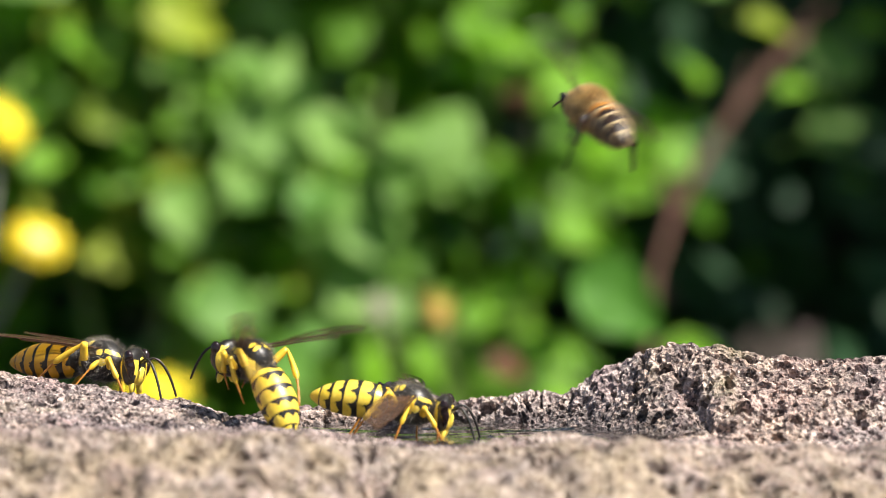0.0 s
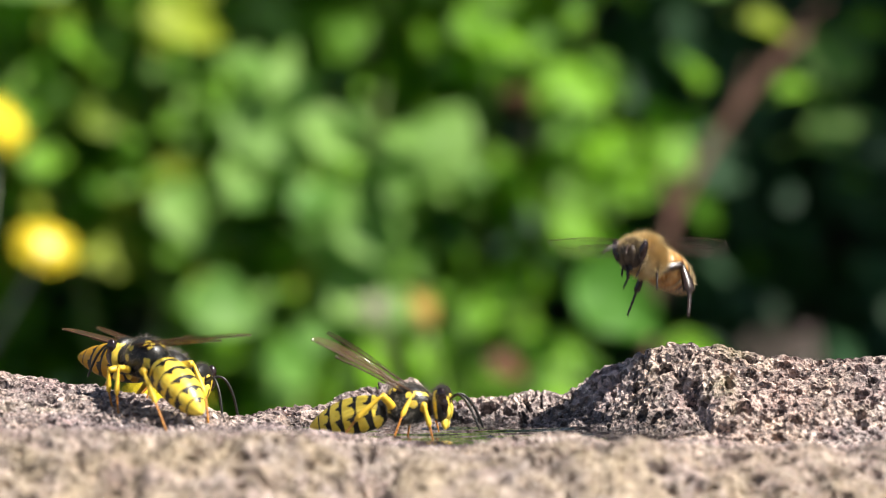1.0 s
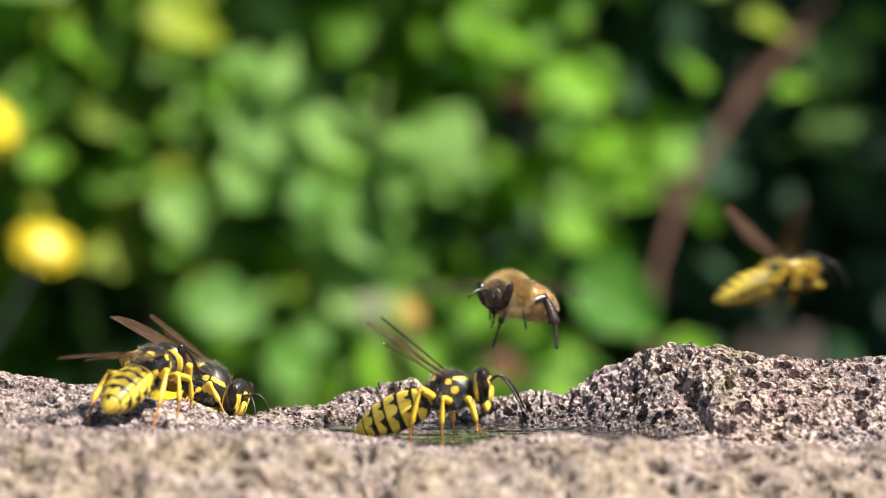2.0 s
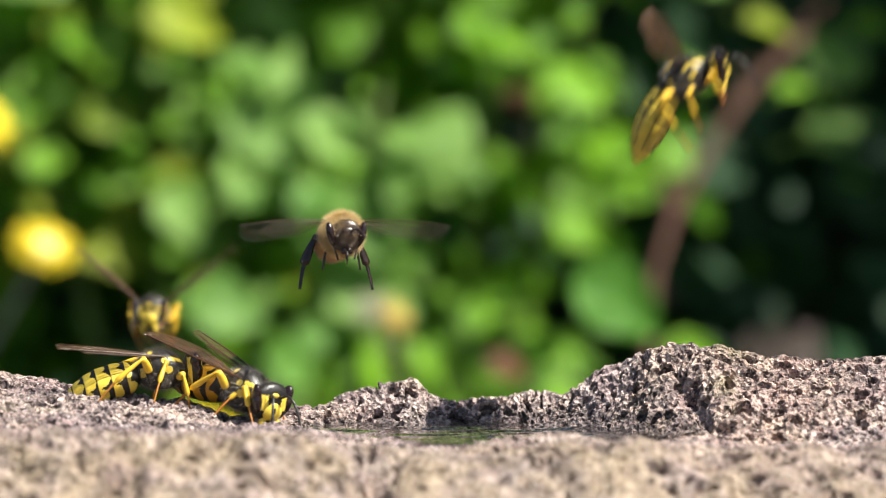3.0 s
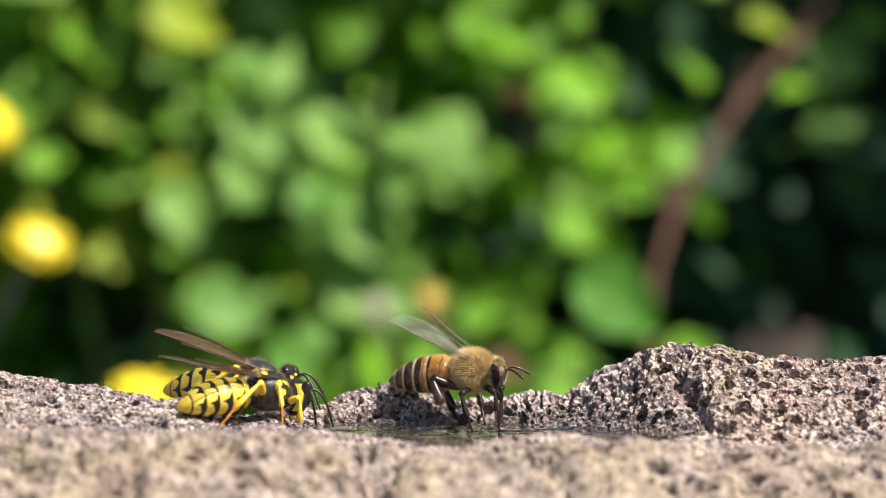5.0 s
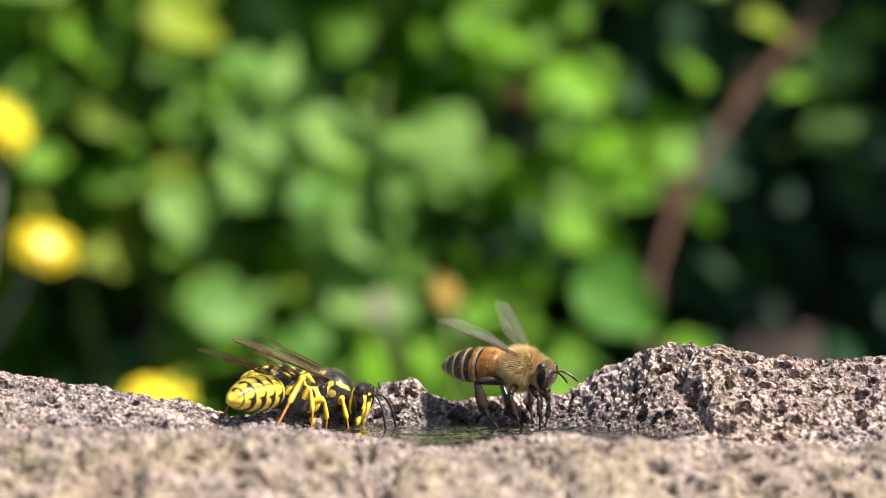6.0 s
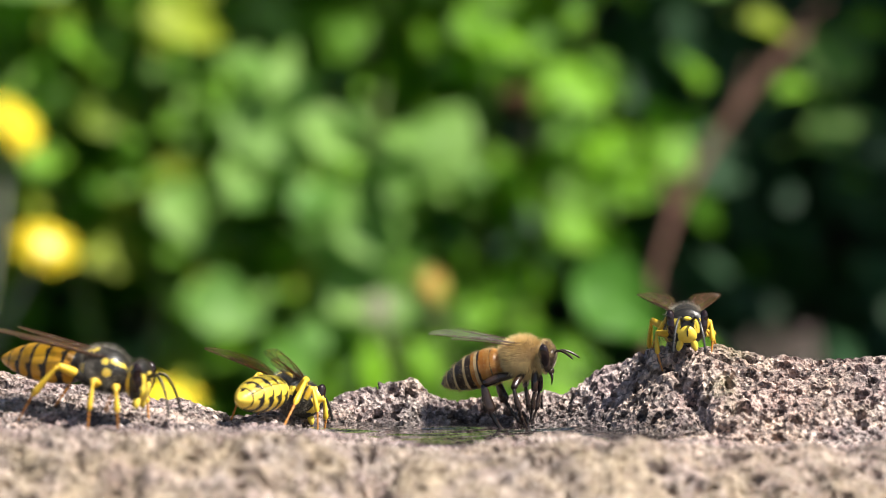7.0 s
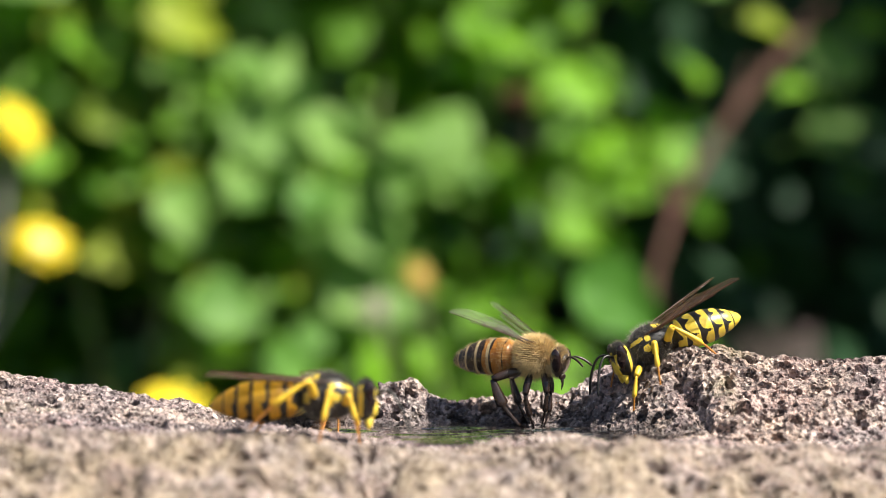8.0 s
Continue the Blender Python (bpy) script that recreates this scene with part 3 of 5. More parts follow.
def flower(label, foot, head, size, petal_mat, facing, petals=34, stem_mat=None, eye=None):
    """A composite yellow flower: stalk, petals in two rings, domed centre."""
    top = tagged(new("flower"), label, "flower", "yellow flowers")
    top.location = foot
    h = Vector(head) - Vector(foot)
    part("stem", rod_mesh("stem", bend((0, 0, 0), h, (0.006, 0.0, 0.0)), 0.0010, 0.0008, stem_mat or PALE_STEM), top)
    face = Vector(facing).normalized()
    q = face.to_track_quat("Z", "Y").to_matrix().to_4x4()
    q.translation = h
    rng = random.Random(5)
    pm = []
    for w in (0.20, 0.16):
        verts, faces = [], []
        for i in range(6):
            s = i / 5
            ww = w * (0.35 + 0.65 * math.sin(math.pi * (0.15 + 0.7 * s)))
            for v in (-1, 0, 1):
                verts.append((s, v * ww * 0.5, 0.05 * s - 0.10 * s * s + 0.03 * abs(v)))
        for i in range(5):
            for j in range(2):
                a = i * 3 + j
                faces.append((a, a + 3, a + 4, a + 1))
        pm.append(mesh_from("petal", verts, faces, [petal_mat]))
    for i in range(petals):
        a = 2 * math.pi * i / petals + rng.uniform(-.06, .06)
        ln = size * 0.5 * rng.uniform(0.84, 1.0) * (1.0 if i % 2 else 0.78)
        m = q @ Matrix.Rotation(a, 4, "Z") @ Matrix.Rotation(-(0.12 if i % 2 else 0.42) - rng.uniform(0, .12), 4, "Y")
        ob = part("petal", pm[i % 2], top)
        ob.matrix_basis = m @ Matrix.Diagonal((ln, ln, ln, 1))
    bm = bmesh.new()
    bmesh.ops.create_icosphere(bm, subdivisions=3, radius=size * 0.17)
    for v in bm.verts:
        v.co.z = v.co.z * 0.55 + 0.05 * size
        v.co += v.normal * size * 0.012 * noise.noise(v.co * 900)
    me = bpy.data.meshes.new("centre")
    bm.to_mesh(me)
    bm.free()
    me.materials.append(eye or petal_mat)
    part("centre", me, top, "", q)
    bm = bmesh.new()
    bmesh.ops.create_cone(bm, cap_ends=True, segments=14, radius1=size * 0.08, radius2=size * 0.2, depth=size * 0.2)
    bmesh.ops.translate(bm, verts=bm.verts, vec=(0, 0, -size * 0.09))
    me = bpy.data.meshes.new("calyx")
    bm.to_mesh(me)
    bm.free()
    me.materials.append(STEM)
    part("calyx", me, top, "", q)
    return top


flower_a = flower("bright yellow composite flower on a downy stalk", (-0.150, 0.400, -0.125), (-0.1132, 0.400, 0.0490), 0.0200, PETAL, (0.75, -0.45, 0.45))
flower_b = flower("round yellow flower with a pale centre", (-0.205, 0.430, -0.125), (-0.1024, 0.400, 0.0180), 0.0188, PETAL, (0.45, -0.65, 0.65), eye=FLOWER_EYE)
flower_c = flower("low yellow flower behind the rock", (-0.055, 0.235, -0.125), (-0.0553, 0.240, -0.0105), 0.0160, PETAL, (0.1, -0.6, 0.8))
flower_d = flower("small withered orange-yellow flower", (0.000, 0.455, -0.125), (-0.0061, 0.450, 0.0014), 0.0125, WITHERED, (0.6, -0.6, 0.4), 22, STEM)
flower_e = flower("pale grey-pink faded flower head", (-0.012, 0.470, -0.125), (-0.0179, 0.470, 0.0004), 0.0150, FADED, (-0.2, -0.7, 0.6), 26, STEM)


def briar():
    """The bare red-brown cane that arches before the shade."""
    top = tagged(new("briar_cane"), "bare red-brown arching woody cane", "branch")
    top.location = (0.058, 0.530, -0.125)
    pts = [(0.058, 0.530, -0.125), (0.060, 0.528, -0.07), (0.0634, 0.520, 0.0091), (0.0694, 0.520, 0.0271), (0.0779, 0.520, 0.0433), (0.0882, 0.520, 0.0595), (0.0960, 0.520, 0.0692), (0.1036, 0.520, 0.0775), (0.1104, 0.520, 0.0843)]
    pts = [Vector(p) - top.location for p in pts]
    part("cane", rod_mesh("cane", pts, 0.0017, 0.0015, BARK, 10), top)
    for i in (3, 5, 7):
        a = pts[i]
        part("twig", rod_mesh("twig", bend(a, a + Vector((-0.016 + 0.004 * i, -0.004, 0.014)), (0, 0, 0.002), 5), 0.0011, 0.0005, BARK, 6), top)


briar()


def dry_stalks():
    """A tuft of dead pale stalks behind the rock."""
    rng = random.Random(3)
    top = tagged(new("dry_tuft"), "tuft of dry pinkish straw stalks", "dry grass")
    top.location = (0.1085, 0.56, -0.125)
    for i in range(24):
        dx = rng.uniform(-0.0075, 0.0075)
        tip = (dx * 1.6 - 0.004 + 0.006 * i / 24, rng.uniform(-0.01, 0.01), 0.125 - 0.011 + rng.uniform(-0.008, 0.006) - abs(dx) * 0.3)
        part("stalk", rod_mesh("stalk", bend((dx * 0.6, 0, 0), tip, (0.003, 0, 0)), 0.0005, 0.0004, DRY, 6), top)


dry_stalks()


# ---- insects ----
def mat_chitin(name, lo, hi, rough, scale=1400, coat=0.0, bump=0.00003):
    k = Mat(name, lo, rough, spec=0.55)
    n = k.noise(scale, 3, 0.6)
    r = k.ramp(n, "Fac", [(0.3, lo), (0.7, hi)])
    k.colour(r, 0)
    k.set("Coat Weight", coat)
    k.set("Coat Roughness", 0.15)
    k.bump(k.noise(scale * 3.5, 2, 0.6), "Fac", bump, 0.6)
    return k.m


BLACK = mat_chitin("black_chitin", (0.008, 0.007, 0.006), (0.022, 0.020, 0.017), 0.40, coat=0.05, bump=0.00006)
YELLOW = mat_chitin("yellow_chitin", (0.80, 0.56, 0.04), (0.92, 0.71, 0.10), 0.38, coat=0.08)
LEGYELLOW = mat_chitin("leg_yellow_chitin", (0.76, 0.45, 0.025), (0.86, 0.58, 0.05), 0.42)
AMBER = mat_chitin("amber_chitin", (0.50, 0.23, 0.010), (0.72, 0.40, 0.02), 0.34, 420, 0.15)
TARSUS = mat_chitin("orange_brown_chitin", (0.42, 0.15, 0.02), (0.58, 0.25, 0.04), 0.45)
EYE = mat_chitin("dark_compound_eye", (0.010, 0.004, 0.004), (0.022, 0.009, 0.007), 0.12, 5200, 0.4, 0.00001)
WASPWING = mat_wing("smoky_brown_wing", (0.14, 0.080, 0.045), 0.24)
BEEWING = mat_wing("clear_grey_wing", (0.34, 0.31, 0.28), 0.075, 0.30)
VEIN = mat_chitin("wing_vein", (0.045, 0.018, 0.008), (0.09, 0.04, 0.018), 0.4)
WASPHAIR = mat_chitin("dark_hair", (0.04, 0.033, 0.025), (0.16, 0.13, 0.09), 0.6)
BEESKIN = mat_chitin("downy_brown_skin", (0.10, 0.06, 0.025), (0.20, 0.13, 0.06), 0.85)
BEEHAIR = mat_chitin("tawny_hair", (0.70, 0.49, 0.18), (0.88, 0.69, 0.34), 0.6)
BEEPALE = mat_chitin("pale_hair_band", (0.40, 0.29, 0.14), (0.58, 0.45, 0.26), 0.7)
BEEGREY = mat_chitin("grey_face_hair", (0.40, 0.36, 0.30), (0.58, 0.54, 0.48), 0.6)
BEEBAND = mat_chitin("felted_tan_band", (0.50, 0.36, 0.17), (0.68, 0.54, 0.31), 0.8)
BEEAMBER = mat_chitin("amber_bee_chitin", (0.30, 0.10, 0.012), (0.56, 0.25, 0.035), 0.36, 700, 0.12)
BEETARSUS = mat_chitin("brown_chitin", (0.013, 0.008, 0.006), (0.032, 0.016, 0.010), 0.26, coat=0.2)
BEEDARK = mat_chitin("dark_brown_chitin", (0.018, 0.010, 0.006), (0.045, 0.024, 0.012), 0.32, coat=0.15)


def loft(name, rings, mats, n=48, pattern=None):
    """Closed body of elliptic rings (x, z, half width, half height) in millimetres; pattern(x, y, z, a) picks the material."""
    verts, faces, index = [], [], []
    for x, zc, ry, rz in rings:
        for a in range(n):
            t = 2 * math.pi * a / n
            verts.append((x * U, ry * math.sin(t) * U, (zc + rz * math.cos(t)) * U))
    for i in range(len(rings) - 1):
        for a in range(n):
            b = i * n
            q = (b + a, b + (a + 1) % n, b + n + (a + 1) % n, b + n + a)
            faces.append(q[::-1] if rings[-1][0] > rings[0][0] else q)
            if pattern:
                x = 0.5 * (rings[i][0] + rings[i + 1][0])
                zc, ry, rz = [0.5 * (rings[i][k] + rings[i + 1][k]) for k in (1, 2, 3)]
                t = 2 * math.pi * (a + 0.5) / n
                index.append(pattern(x, ry * math.sin(t), zc + rz * math.cos(t), math.atan2(math.sin(t), math.cos(t))))
            else:
                index.append(0)
    for first, s in ((0, -1), (len(rings) - 1, 1)):
        c = len(verts)
        verts.append((rings[first][0] * U, 0, rings[first][1] * U))
        for a in range(n):
            p, q = first * n + a, first * n + (a + 1) % n
            faces.append((c, q, p) if (s < 0) != (rings[-1][0] > rings[0][0]) else (c, p, q))
            index.append(index[first * n + a - (n if first else 0)] if pattern else 0)
    return mesh_from(name, verts, faces, mats, True, index)


def egg(x0, x1, ry, rz, zc=0.0, count=24, power=2.0, skew=0.0):
    rows = []
    for i in range(count + 1):
        u = -math.cos(math.pi * i / count)
        k = max(1e-3, (1 - abs(u) ** power)) ** (1 / power)
        rows.append((0.5 * (x0 + x1) + 0.5 * (x1 - x0) * u, zc + skew * u, ry * k, rz * k))
    return rows


def ball(name, half, mats, n=3, shape=None):
    bm = bmesh.new()
    bmesh.ops.create_icosphere(bm, subdivisions=n, radius=1)
    for v in bm.verts:
        c = v.co.copy()
        if shape:
            c = shape(c)
        v.co = Vector((c.x * half[0], c.y * half[1], c.z * half[2])) * U
    for f in bm.faces:
        f.smooth = True
    me = bpy.data.meshes.new(name)
    bm.to_mesh(me)
    bm.free()
    for m in mats:
        me.materials.append(m)
    return me


def hairs(name, surf, count, length, thick, mats, rng, keep=lambda p: True, lay=0.35):
    """Short hairs standing on a mesh, each a slim three-sided spike."""
    tris = []
    for f in surf.polygons:
        c = f.center / U
        if keep(c):
            tris.append((f, f.area))
    acc = np.cumsum([a for _, a in tris])
    verts, faces, index = [], [], []
    for _ in range(count):
        f = tris[int(np.searchsorted(acc, rng.random() * acc[-1]))][0]
        vs = [surf.vertices[i].co for i in f.vertices]
        w = [rng.random() for _ in vs]
        p = sum((v * k for v, k in zip(vs, w)), Vector()) / sum(w)
        d = (f.normal + Vector((-lay, 0, -0.1)) + Vector((rng.gauss(0, .25), rng.gauss(0, .25), rng.gauss(0, .25)))).normalized()
        u = d.orthogonal().normalized()
        v = d.cross(u)
        ln = length * rng.uniform(0.5, 1.15) * U
        o = len(verts)
        for k in range(3):
            t = 2 * math.pi * k / 3
            verts.append(p - d * 0.03 * U + (u * math.cos(t) + v * math.sin(t)) * thick * U)
        verts.append(p + d * ln)
        faces += [(o, o + 1, o + 3), (o + 1, o + 2, o + 3), (o + 2, o, o + 3)]
        index += [rng.randrange(len(mats))] * 3
    return mesh_from(name, verts, faces, mats, False, index)


def merged(a, b):
    """One mesh out of two; b's materials follow a's."""
    va, vb = [v.co[:] for v in a.vertices], [v.co[:] for v in b.vertices]
    fa, fb = [tuple(f.vertices) for f in a.polygons], [tuple(f.vertices) for f in b.polygons]
    n, k = len(va), len(a.materials)
    idx = [f.material_index for f in a.polygons] + [f.material_index + k for f in b.polygons]
    me = mesh_from(a.name, va + vb, fa + [tuple(i + n for i in f) for f in fb], list(a.materials) + list(b.materials), True, idx)
    bpy.data.meshes.remove(a)
    bpy.data.meshes.remove(b)
    return me


def tube(name, pts, radii, mats, n=10, pattern=None):
    """A jointed limb through points in millimetres."""
    pts = [Vector(p) for p in pts]
    verts, faces, index = [], [], []
    u = None
    for i, p in enumerate(pts):
        d = (pts[min(i + 1, len(pts) - 1)] - pts[max(i - 1, 0)]).normalized()
        u = d.orthogonal().normalized() if u is None else (u - d * u.dot(d)).normalized()
        v = d.cross(u)
        for a in range(n):
            t = 2 * math.pi * a / n
            verts.append((p + (u * math.cos(t) + v * math.sin(t)) * radii[i]) * U)
    for i in range(len(pts) - 1):
        for a in range(n):
            b = i * n
            faces.append((b + a, b + (a + 1) % n, b + n + (a + 1) % n, b + n + a))
            index.append(pattern(i) if pattern else 0)
    faces += [tuple(range(n - 1, -1, -1)), tuple(len(verts) - n + a for a in range(n))]
    index += [index[0], index[-1]]
    return mesh_from(name, verts, faces, mats, True, index)


def wing_mesh(name, outline, mat, thick=0.012):
    """outline(s) gives the front and rear edge at s = 0..1 of the length; a thin closed blade."""
    n, m = 22, 5
    verts, faces = [], []
    for side in (1, -1):
        for i in range(n + 1):
            x, yf, yr = outline(i / n)
            for j in range(m + 1):
                y = yf + (yr - yf) * j / m
                z = 0.10 * math.sin(3.2 * i / n + 1.3 * j) + side * thick
                verts.append((x * U, y * U, z * U))
    k, half = m + 1, (n + 1) * (m + 1)
    for i in range(n):
        for j in range(m):
            a = i * k + j
            faces.append((a, a + 1, a + k + 1, a + k))
            faces.append((half + a, half + a + k, half + a + k + 1, half + a + 1))
    rim = [j for j in range(k)] + [i * k + m for i in range(1, n + 1)] + [n * k + j for j in range(m - 1, -1, -1)] + [i * k for i in range(n - 1, 0, -1)]
    for a, b in zip(rim, rim[1:] + rim[:1]):
        faces.append((a, half + a, half + b, b))
    return mesh_from(name, verts, faces, [mat])


def veins_mesh(outline, rows, r):
    """Raised veins: each row runs at fractions of the chord from s0 to s1."""
    verts, faces = [], []
    for s0, c0, s1, c1, k in rows:
        pts = []
        for i in range(9):
            s = s0 + (s1 - s0) * i / 8
            c = c0 + (c1 - c0) * i / 8
            x, yf, yr = outline(s)
            j = 5 * c
            pts.append(Vector((x, yf + (yr - yf) * c, 0.10 * math.sin(3.2 * s + 1.3 * j))))
        for i in range(8):
            d = (pts[i + 1] - pts[i]).normalized()
            u = Vector((0, 0, 1))
            v = d.cross(u)
            o = len(verts)
            for p in (pts[i], pts[i + 1]):
                for a in range(4):
                    t = math.pi * (a + 0.5) / 2
                    verts.append((p + (u * math.cos(t) + v * math.sin(t)) * r * k) * U)
            for a in range(4):
                faces.append((o + a, o + (a + 1) % 4, o + 4 + (a + 1) % 4, o + 4 + a))
    return mesh_from("venation", verts, faces, [VEIN])


def fore_outline(length, width):
    def f(s):
        yf = -0.14 * width * math.sin(math.pi * s) - 0.10 * width * s * s
        chord = width * (0.14 + 0.86 * sm(0.0, 0.55, s)) * math.sqrt(max(0.0, 1 - max(0.0, (s - 0.62) / 0.38) ** 2.4))
        return length * s, yf, yf + max(chord, 0.02)
    return f


def hind_outline(length, width):
    def f(s):
        chord = width * (0.18 + 0.82 * sm(0.0, 0.45, s)) * math.sqrt(max(0.0, 1 - max(0.0, (s - 0.5) / 0.5) ** 2.2))
        return length * s, 0.0, max(chord, 0.02)
    return f


VEINS = [(0.0, 0.02, 0.97, 0.02, 1.7), (0.0, 0.25, 0.62, 0.10, 1.2), (0.02, 0.45, 0.80, 0.42, 1.0), (0.04, 0.75, 0.62, 0.82, 1.0),
         (0.40, 0.12, 0.46, 0.60, 0.9), (0.55, 0.10, 0.66, 0.62, 0.9), (0.66, 0.05, 0.74, 0.45, 0.9), (0.62, 0.62, 0.86, 0.72, 0.8), (0.74, 0.42, 0.93, 0.35, 0.8)]


def add_wings(top, fore, hind, mat, root, vein=0.032, names=("forewing", "hindwing")):
    """Two fore and two hind wings; those of the other side are mirrored meshes."""
    out = []
    for which, (ln, wd) in enumerate((fore, hind)):
        o = (fore_outline if which == 0 else hind_outline)(ln, wd)
        base = wing_mesh(names[which], o, mat)
        vn = veins_mesh(o, VEINS if which == 0 else VEINS[:5], vein)
        for side in (1, -1):
            w, v = base, vn
            if side < 0:
                w, v = base.copy(), vn.copy()
                for me in (w, v):
                    me.transform(Matrix.Diagonal((1, -1, 1, 1)))
                    me.flip_normals()
            # the mesh's trailing edge is +y: on the insect's own left it must look backwards
            ob = part(names[which], w, top)
            tagged(part("venation", v, ob), kind="stuff")
            out.append((ob, side, which, Vector((root[0] - 0.55 * which, side * root[1], root[2] - 0.12 * which)) * U))
    return out


def add_legs(top, hips, lengths, radii, mats, split, hind_flat=1.0):
    """Six legs, each a thigh with a shin-and-foot that hinges on it."""
    out = []
    for (hx, hy, hz), (l1, l2), (r1, r2) in zip(hips, lengths, radii):
        pts = [(l1 * i / 10, 0, 0.05 * l1 * math.sin(math.pi * i / 10)) for i in range(11)]
        rr = [r1 * (0.72 + 0.5 * math.sin(math.pi * (0.1 + 0.75 * i / 10))) for i in range(11)]
        thigh = tube("leg", pts, rr, mats, 12, lambda i, s=split: 0 if i < 10 * s else 1)
        pts, rr = [], []
        for i in range(19):
            s = i / 18
            z = 0.03 * l2 * math.sin(math.pi * s) - (0.0 if s < 0.56 else 0.10 * l2 * (s - 0.56))
            pts.append((l2 * s, 0, z))
            if s < 0.52:
                rr.append(r2 * (0.50 + 0.95 * s / 0.52 - 0.30 * (s / 0.52) ** 3))
            else:
                k = (s - 0.52) / 0.48 * 5
                rr.append(r2 * (0.46 - 0.24 * (s - 0.52)) * (1.0 + 0.18 * math.cos(2 * math.pi * k)))
        shin = tube("shin", pts, rr, mats, 10, lambda i: 1 if i < 10 else 2)
        if hind_flat > 1 and hx < -0.8:
            shin.transform(Matrix.Diagonal((1, 0.8, hind_flat, 1)))
        for side in (1, -1):
            leg = part("leg", thigh, top)
            sh = part("shin", shin, leg)
            out.append((leg, sh, side, Vector((hx, side * hy, hz)), l1, l2))
    return out


def wasp(label, body=None, seed=1, darker=False, slim=False):
    """A social wasp, head along +x, middle of the thorax at its origin."""
    body = body or YELLOW
    rng = random.Random(seed)
    top = tagged(new("wasp"), label, "wasp", "wasps at the water")
    # thorax
    def thorax_pattern(x, y, z, a):
        ay = abs(y)
        # collar stripe from the wing root to the neck
        if 0.50 < x < 1.72 and abs(z - (0.86 - 0.30 * (x - 0.5))) < 0.14 and ay > 0.5:
            return 1
        # spot over the wing root, spot on the flank
        if (x - 0.12) ** 2 + (z - 0.72) ** 2 < 0.07 and ay > 0.9:
            return 1
        if (x - 0.42) ** 2 / 0.11 + (z + 0.02) ** 2 / 0.09 < 1 and ay > 1.0:
            return 1
        # two pairs of spots on the rear of the back, and one pair below them
        if (x + 0.98) ** 2 / 0.05 + (ay - 0.62) ** 2 / 0.12 < 1 and z > 0.6:
            return 1
        if (x + 1.46) ** 2 / 0.035 + (ay - 0.50) ** 2 / 0.14 < 1 and z > 0.3:
            return 1
        if -1.85 < x < -1.25 and 0.75 < ay < 1.25 and -0.5 < z < 0.25:
            return 1
        return 0
    rings = []
    for i in range(65):
        u = -1 + 2 * i / 64
        k = max(1e-3, 1 - abs(u) ** 2.4) ** 0.5
        hump = 0.16 * math.exp(-((u - 0.25) / 0.45) ** 2)
        rings.append((-0.15 + 2.05 * u, 0.06 * (1 - u * u) - 0.16 * u - 0.12 + hump * 0.5, 1.52 * k * (1 - 0.05 * u), (1.54 + hump * 0.5) * k * (1 - 0.08 * u)))
    th = loft("thorax", rings, [BLACK, YELLOW], 96, thorax_pattern)
    th.transform(Matrix.Diagonal((1.08, 1.10, 1.12, 1)))
    thorax = part("thorax", th, top, "black thorax with yellow spots")
    part("hair", hairs("hair", th, 3600, 0.56, 0.0075, [WASPHAIR, WASPHAIR, BEEGREY], rng), thorax)
    # head
    def head_pattern(x, y, z, a):
        ay = abs(y)
        if 2.22 < x < 2.56 and ay > 0.6 and -1.5 < z < 0.85:
            return 1
        if x > 3.0 and 0.60 < ay < 1.25 and -0.9 < z < 0.35:
            return 1
        return 0
    hd = loft("head", egg(1.98, 3.55, 1.74, 1.60, -0.30, 48, 2.3), [BLACK, YELLOW], 72, head_pattern)
    head = part("head", hd, top, "black head with yellow face markings")
    part("hair", hairs("hair", hd, 1100, 0.40, 0.0075, [WASPHAIR], rng, lambda p: p.z > 0.0 or p.x < 2.4), head)
    def kidney(c):
        return Vector((c.x, c.y, c.z)) * (1 - 0.26 * max(0.0, c.x) * max(0.0, 1 - abs(c.z - 0.30) * 2.4))
    eye = ball("eye", (0.60, 0.46, 1.22), [EYE], 4, kidney)
    for s in (1, -1):
        part("eye", eye, head, "", pose(2.96 * U, s * 1.32 * U, -0.06 * U, s * -9, 4, s * 24))
    def shield(c):
        return Vector((c.x, c.y * (1.0 - 0.20 * c.z), c.z))
    part("clypeus", ball("clypeus", (0.42, 0.86, 0.80), [YELLOW], 3, shield), head, "yellow face shield", pose(3.30 * U, 0, -0.98 * U, 0, 14, 0))
    part("face_mark", ball("face_mark", (0.10, 0.10, 0.36), [BLACK], 2), head, "", pose(3.68 * U, 0, -0.90 * U, 0, 10, 0))
    part("brow", ball("brow", (0.22, 0.40, 0.24), [YELLOW], 2), head, "yellow spot between the antennae", pose(3.40 * U, 0, 0.34 * U))
    for s in (1, -1):
        part("brow", ball("brow", (0.16, 0.17, 0.46), [YELLOW], 2), head, "", pose(3.38 * U, s * 0.80 * U, -0.16 * U, 0, 0, 0))
        part("mandible", ball("mandible", (0.30, 0.30, 0.62), [YELLOW, BLACK], 3, lambda c: Vector((c.x * (1 + 0.25 * c.z), c.y, c.z))),
             head, "yellow jaw with a dark edge", pose(3.02 * U, s * 0.62 * U, -1.86 * U, s * 16, -6, 0))
        # short straight shaft, elbow, then a long drooping whip of many joints
        pts = [(3.42, s * 0.34, 0.02), (3.72, s * 0.47, 0.24), (4.06, s * 0.62, 0.46), (4.26, s * 0.70, 0.46)]
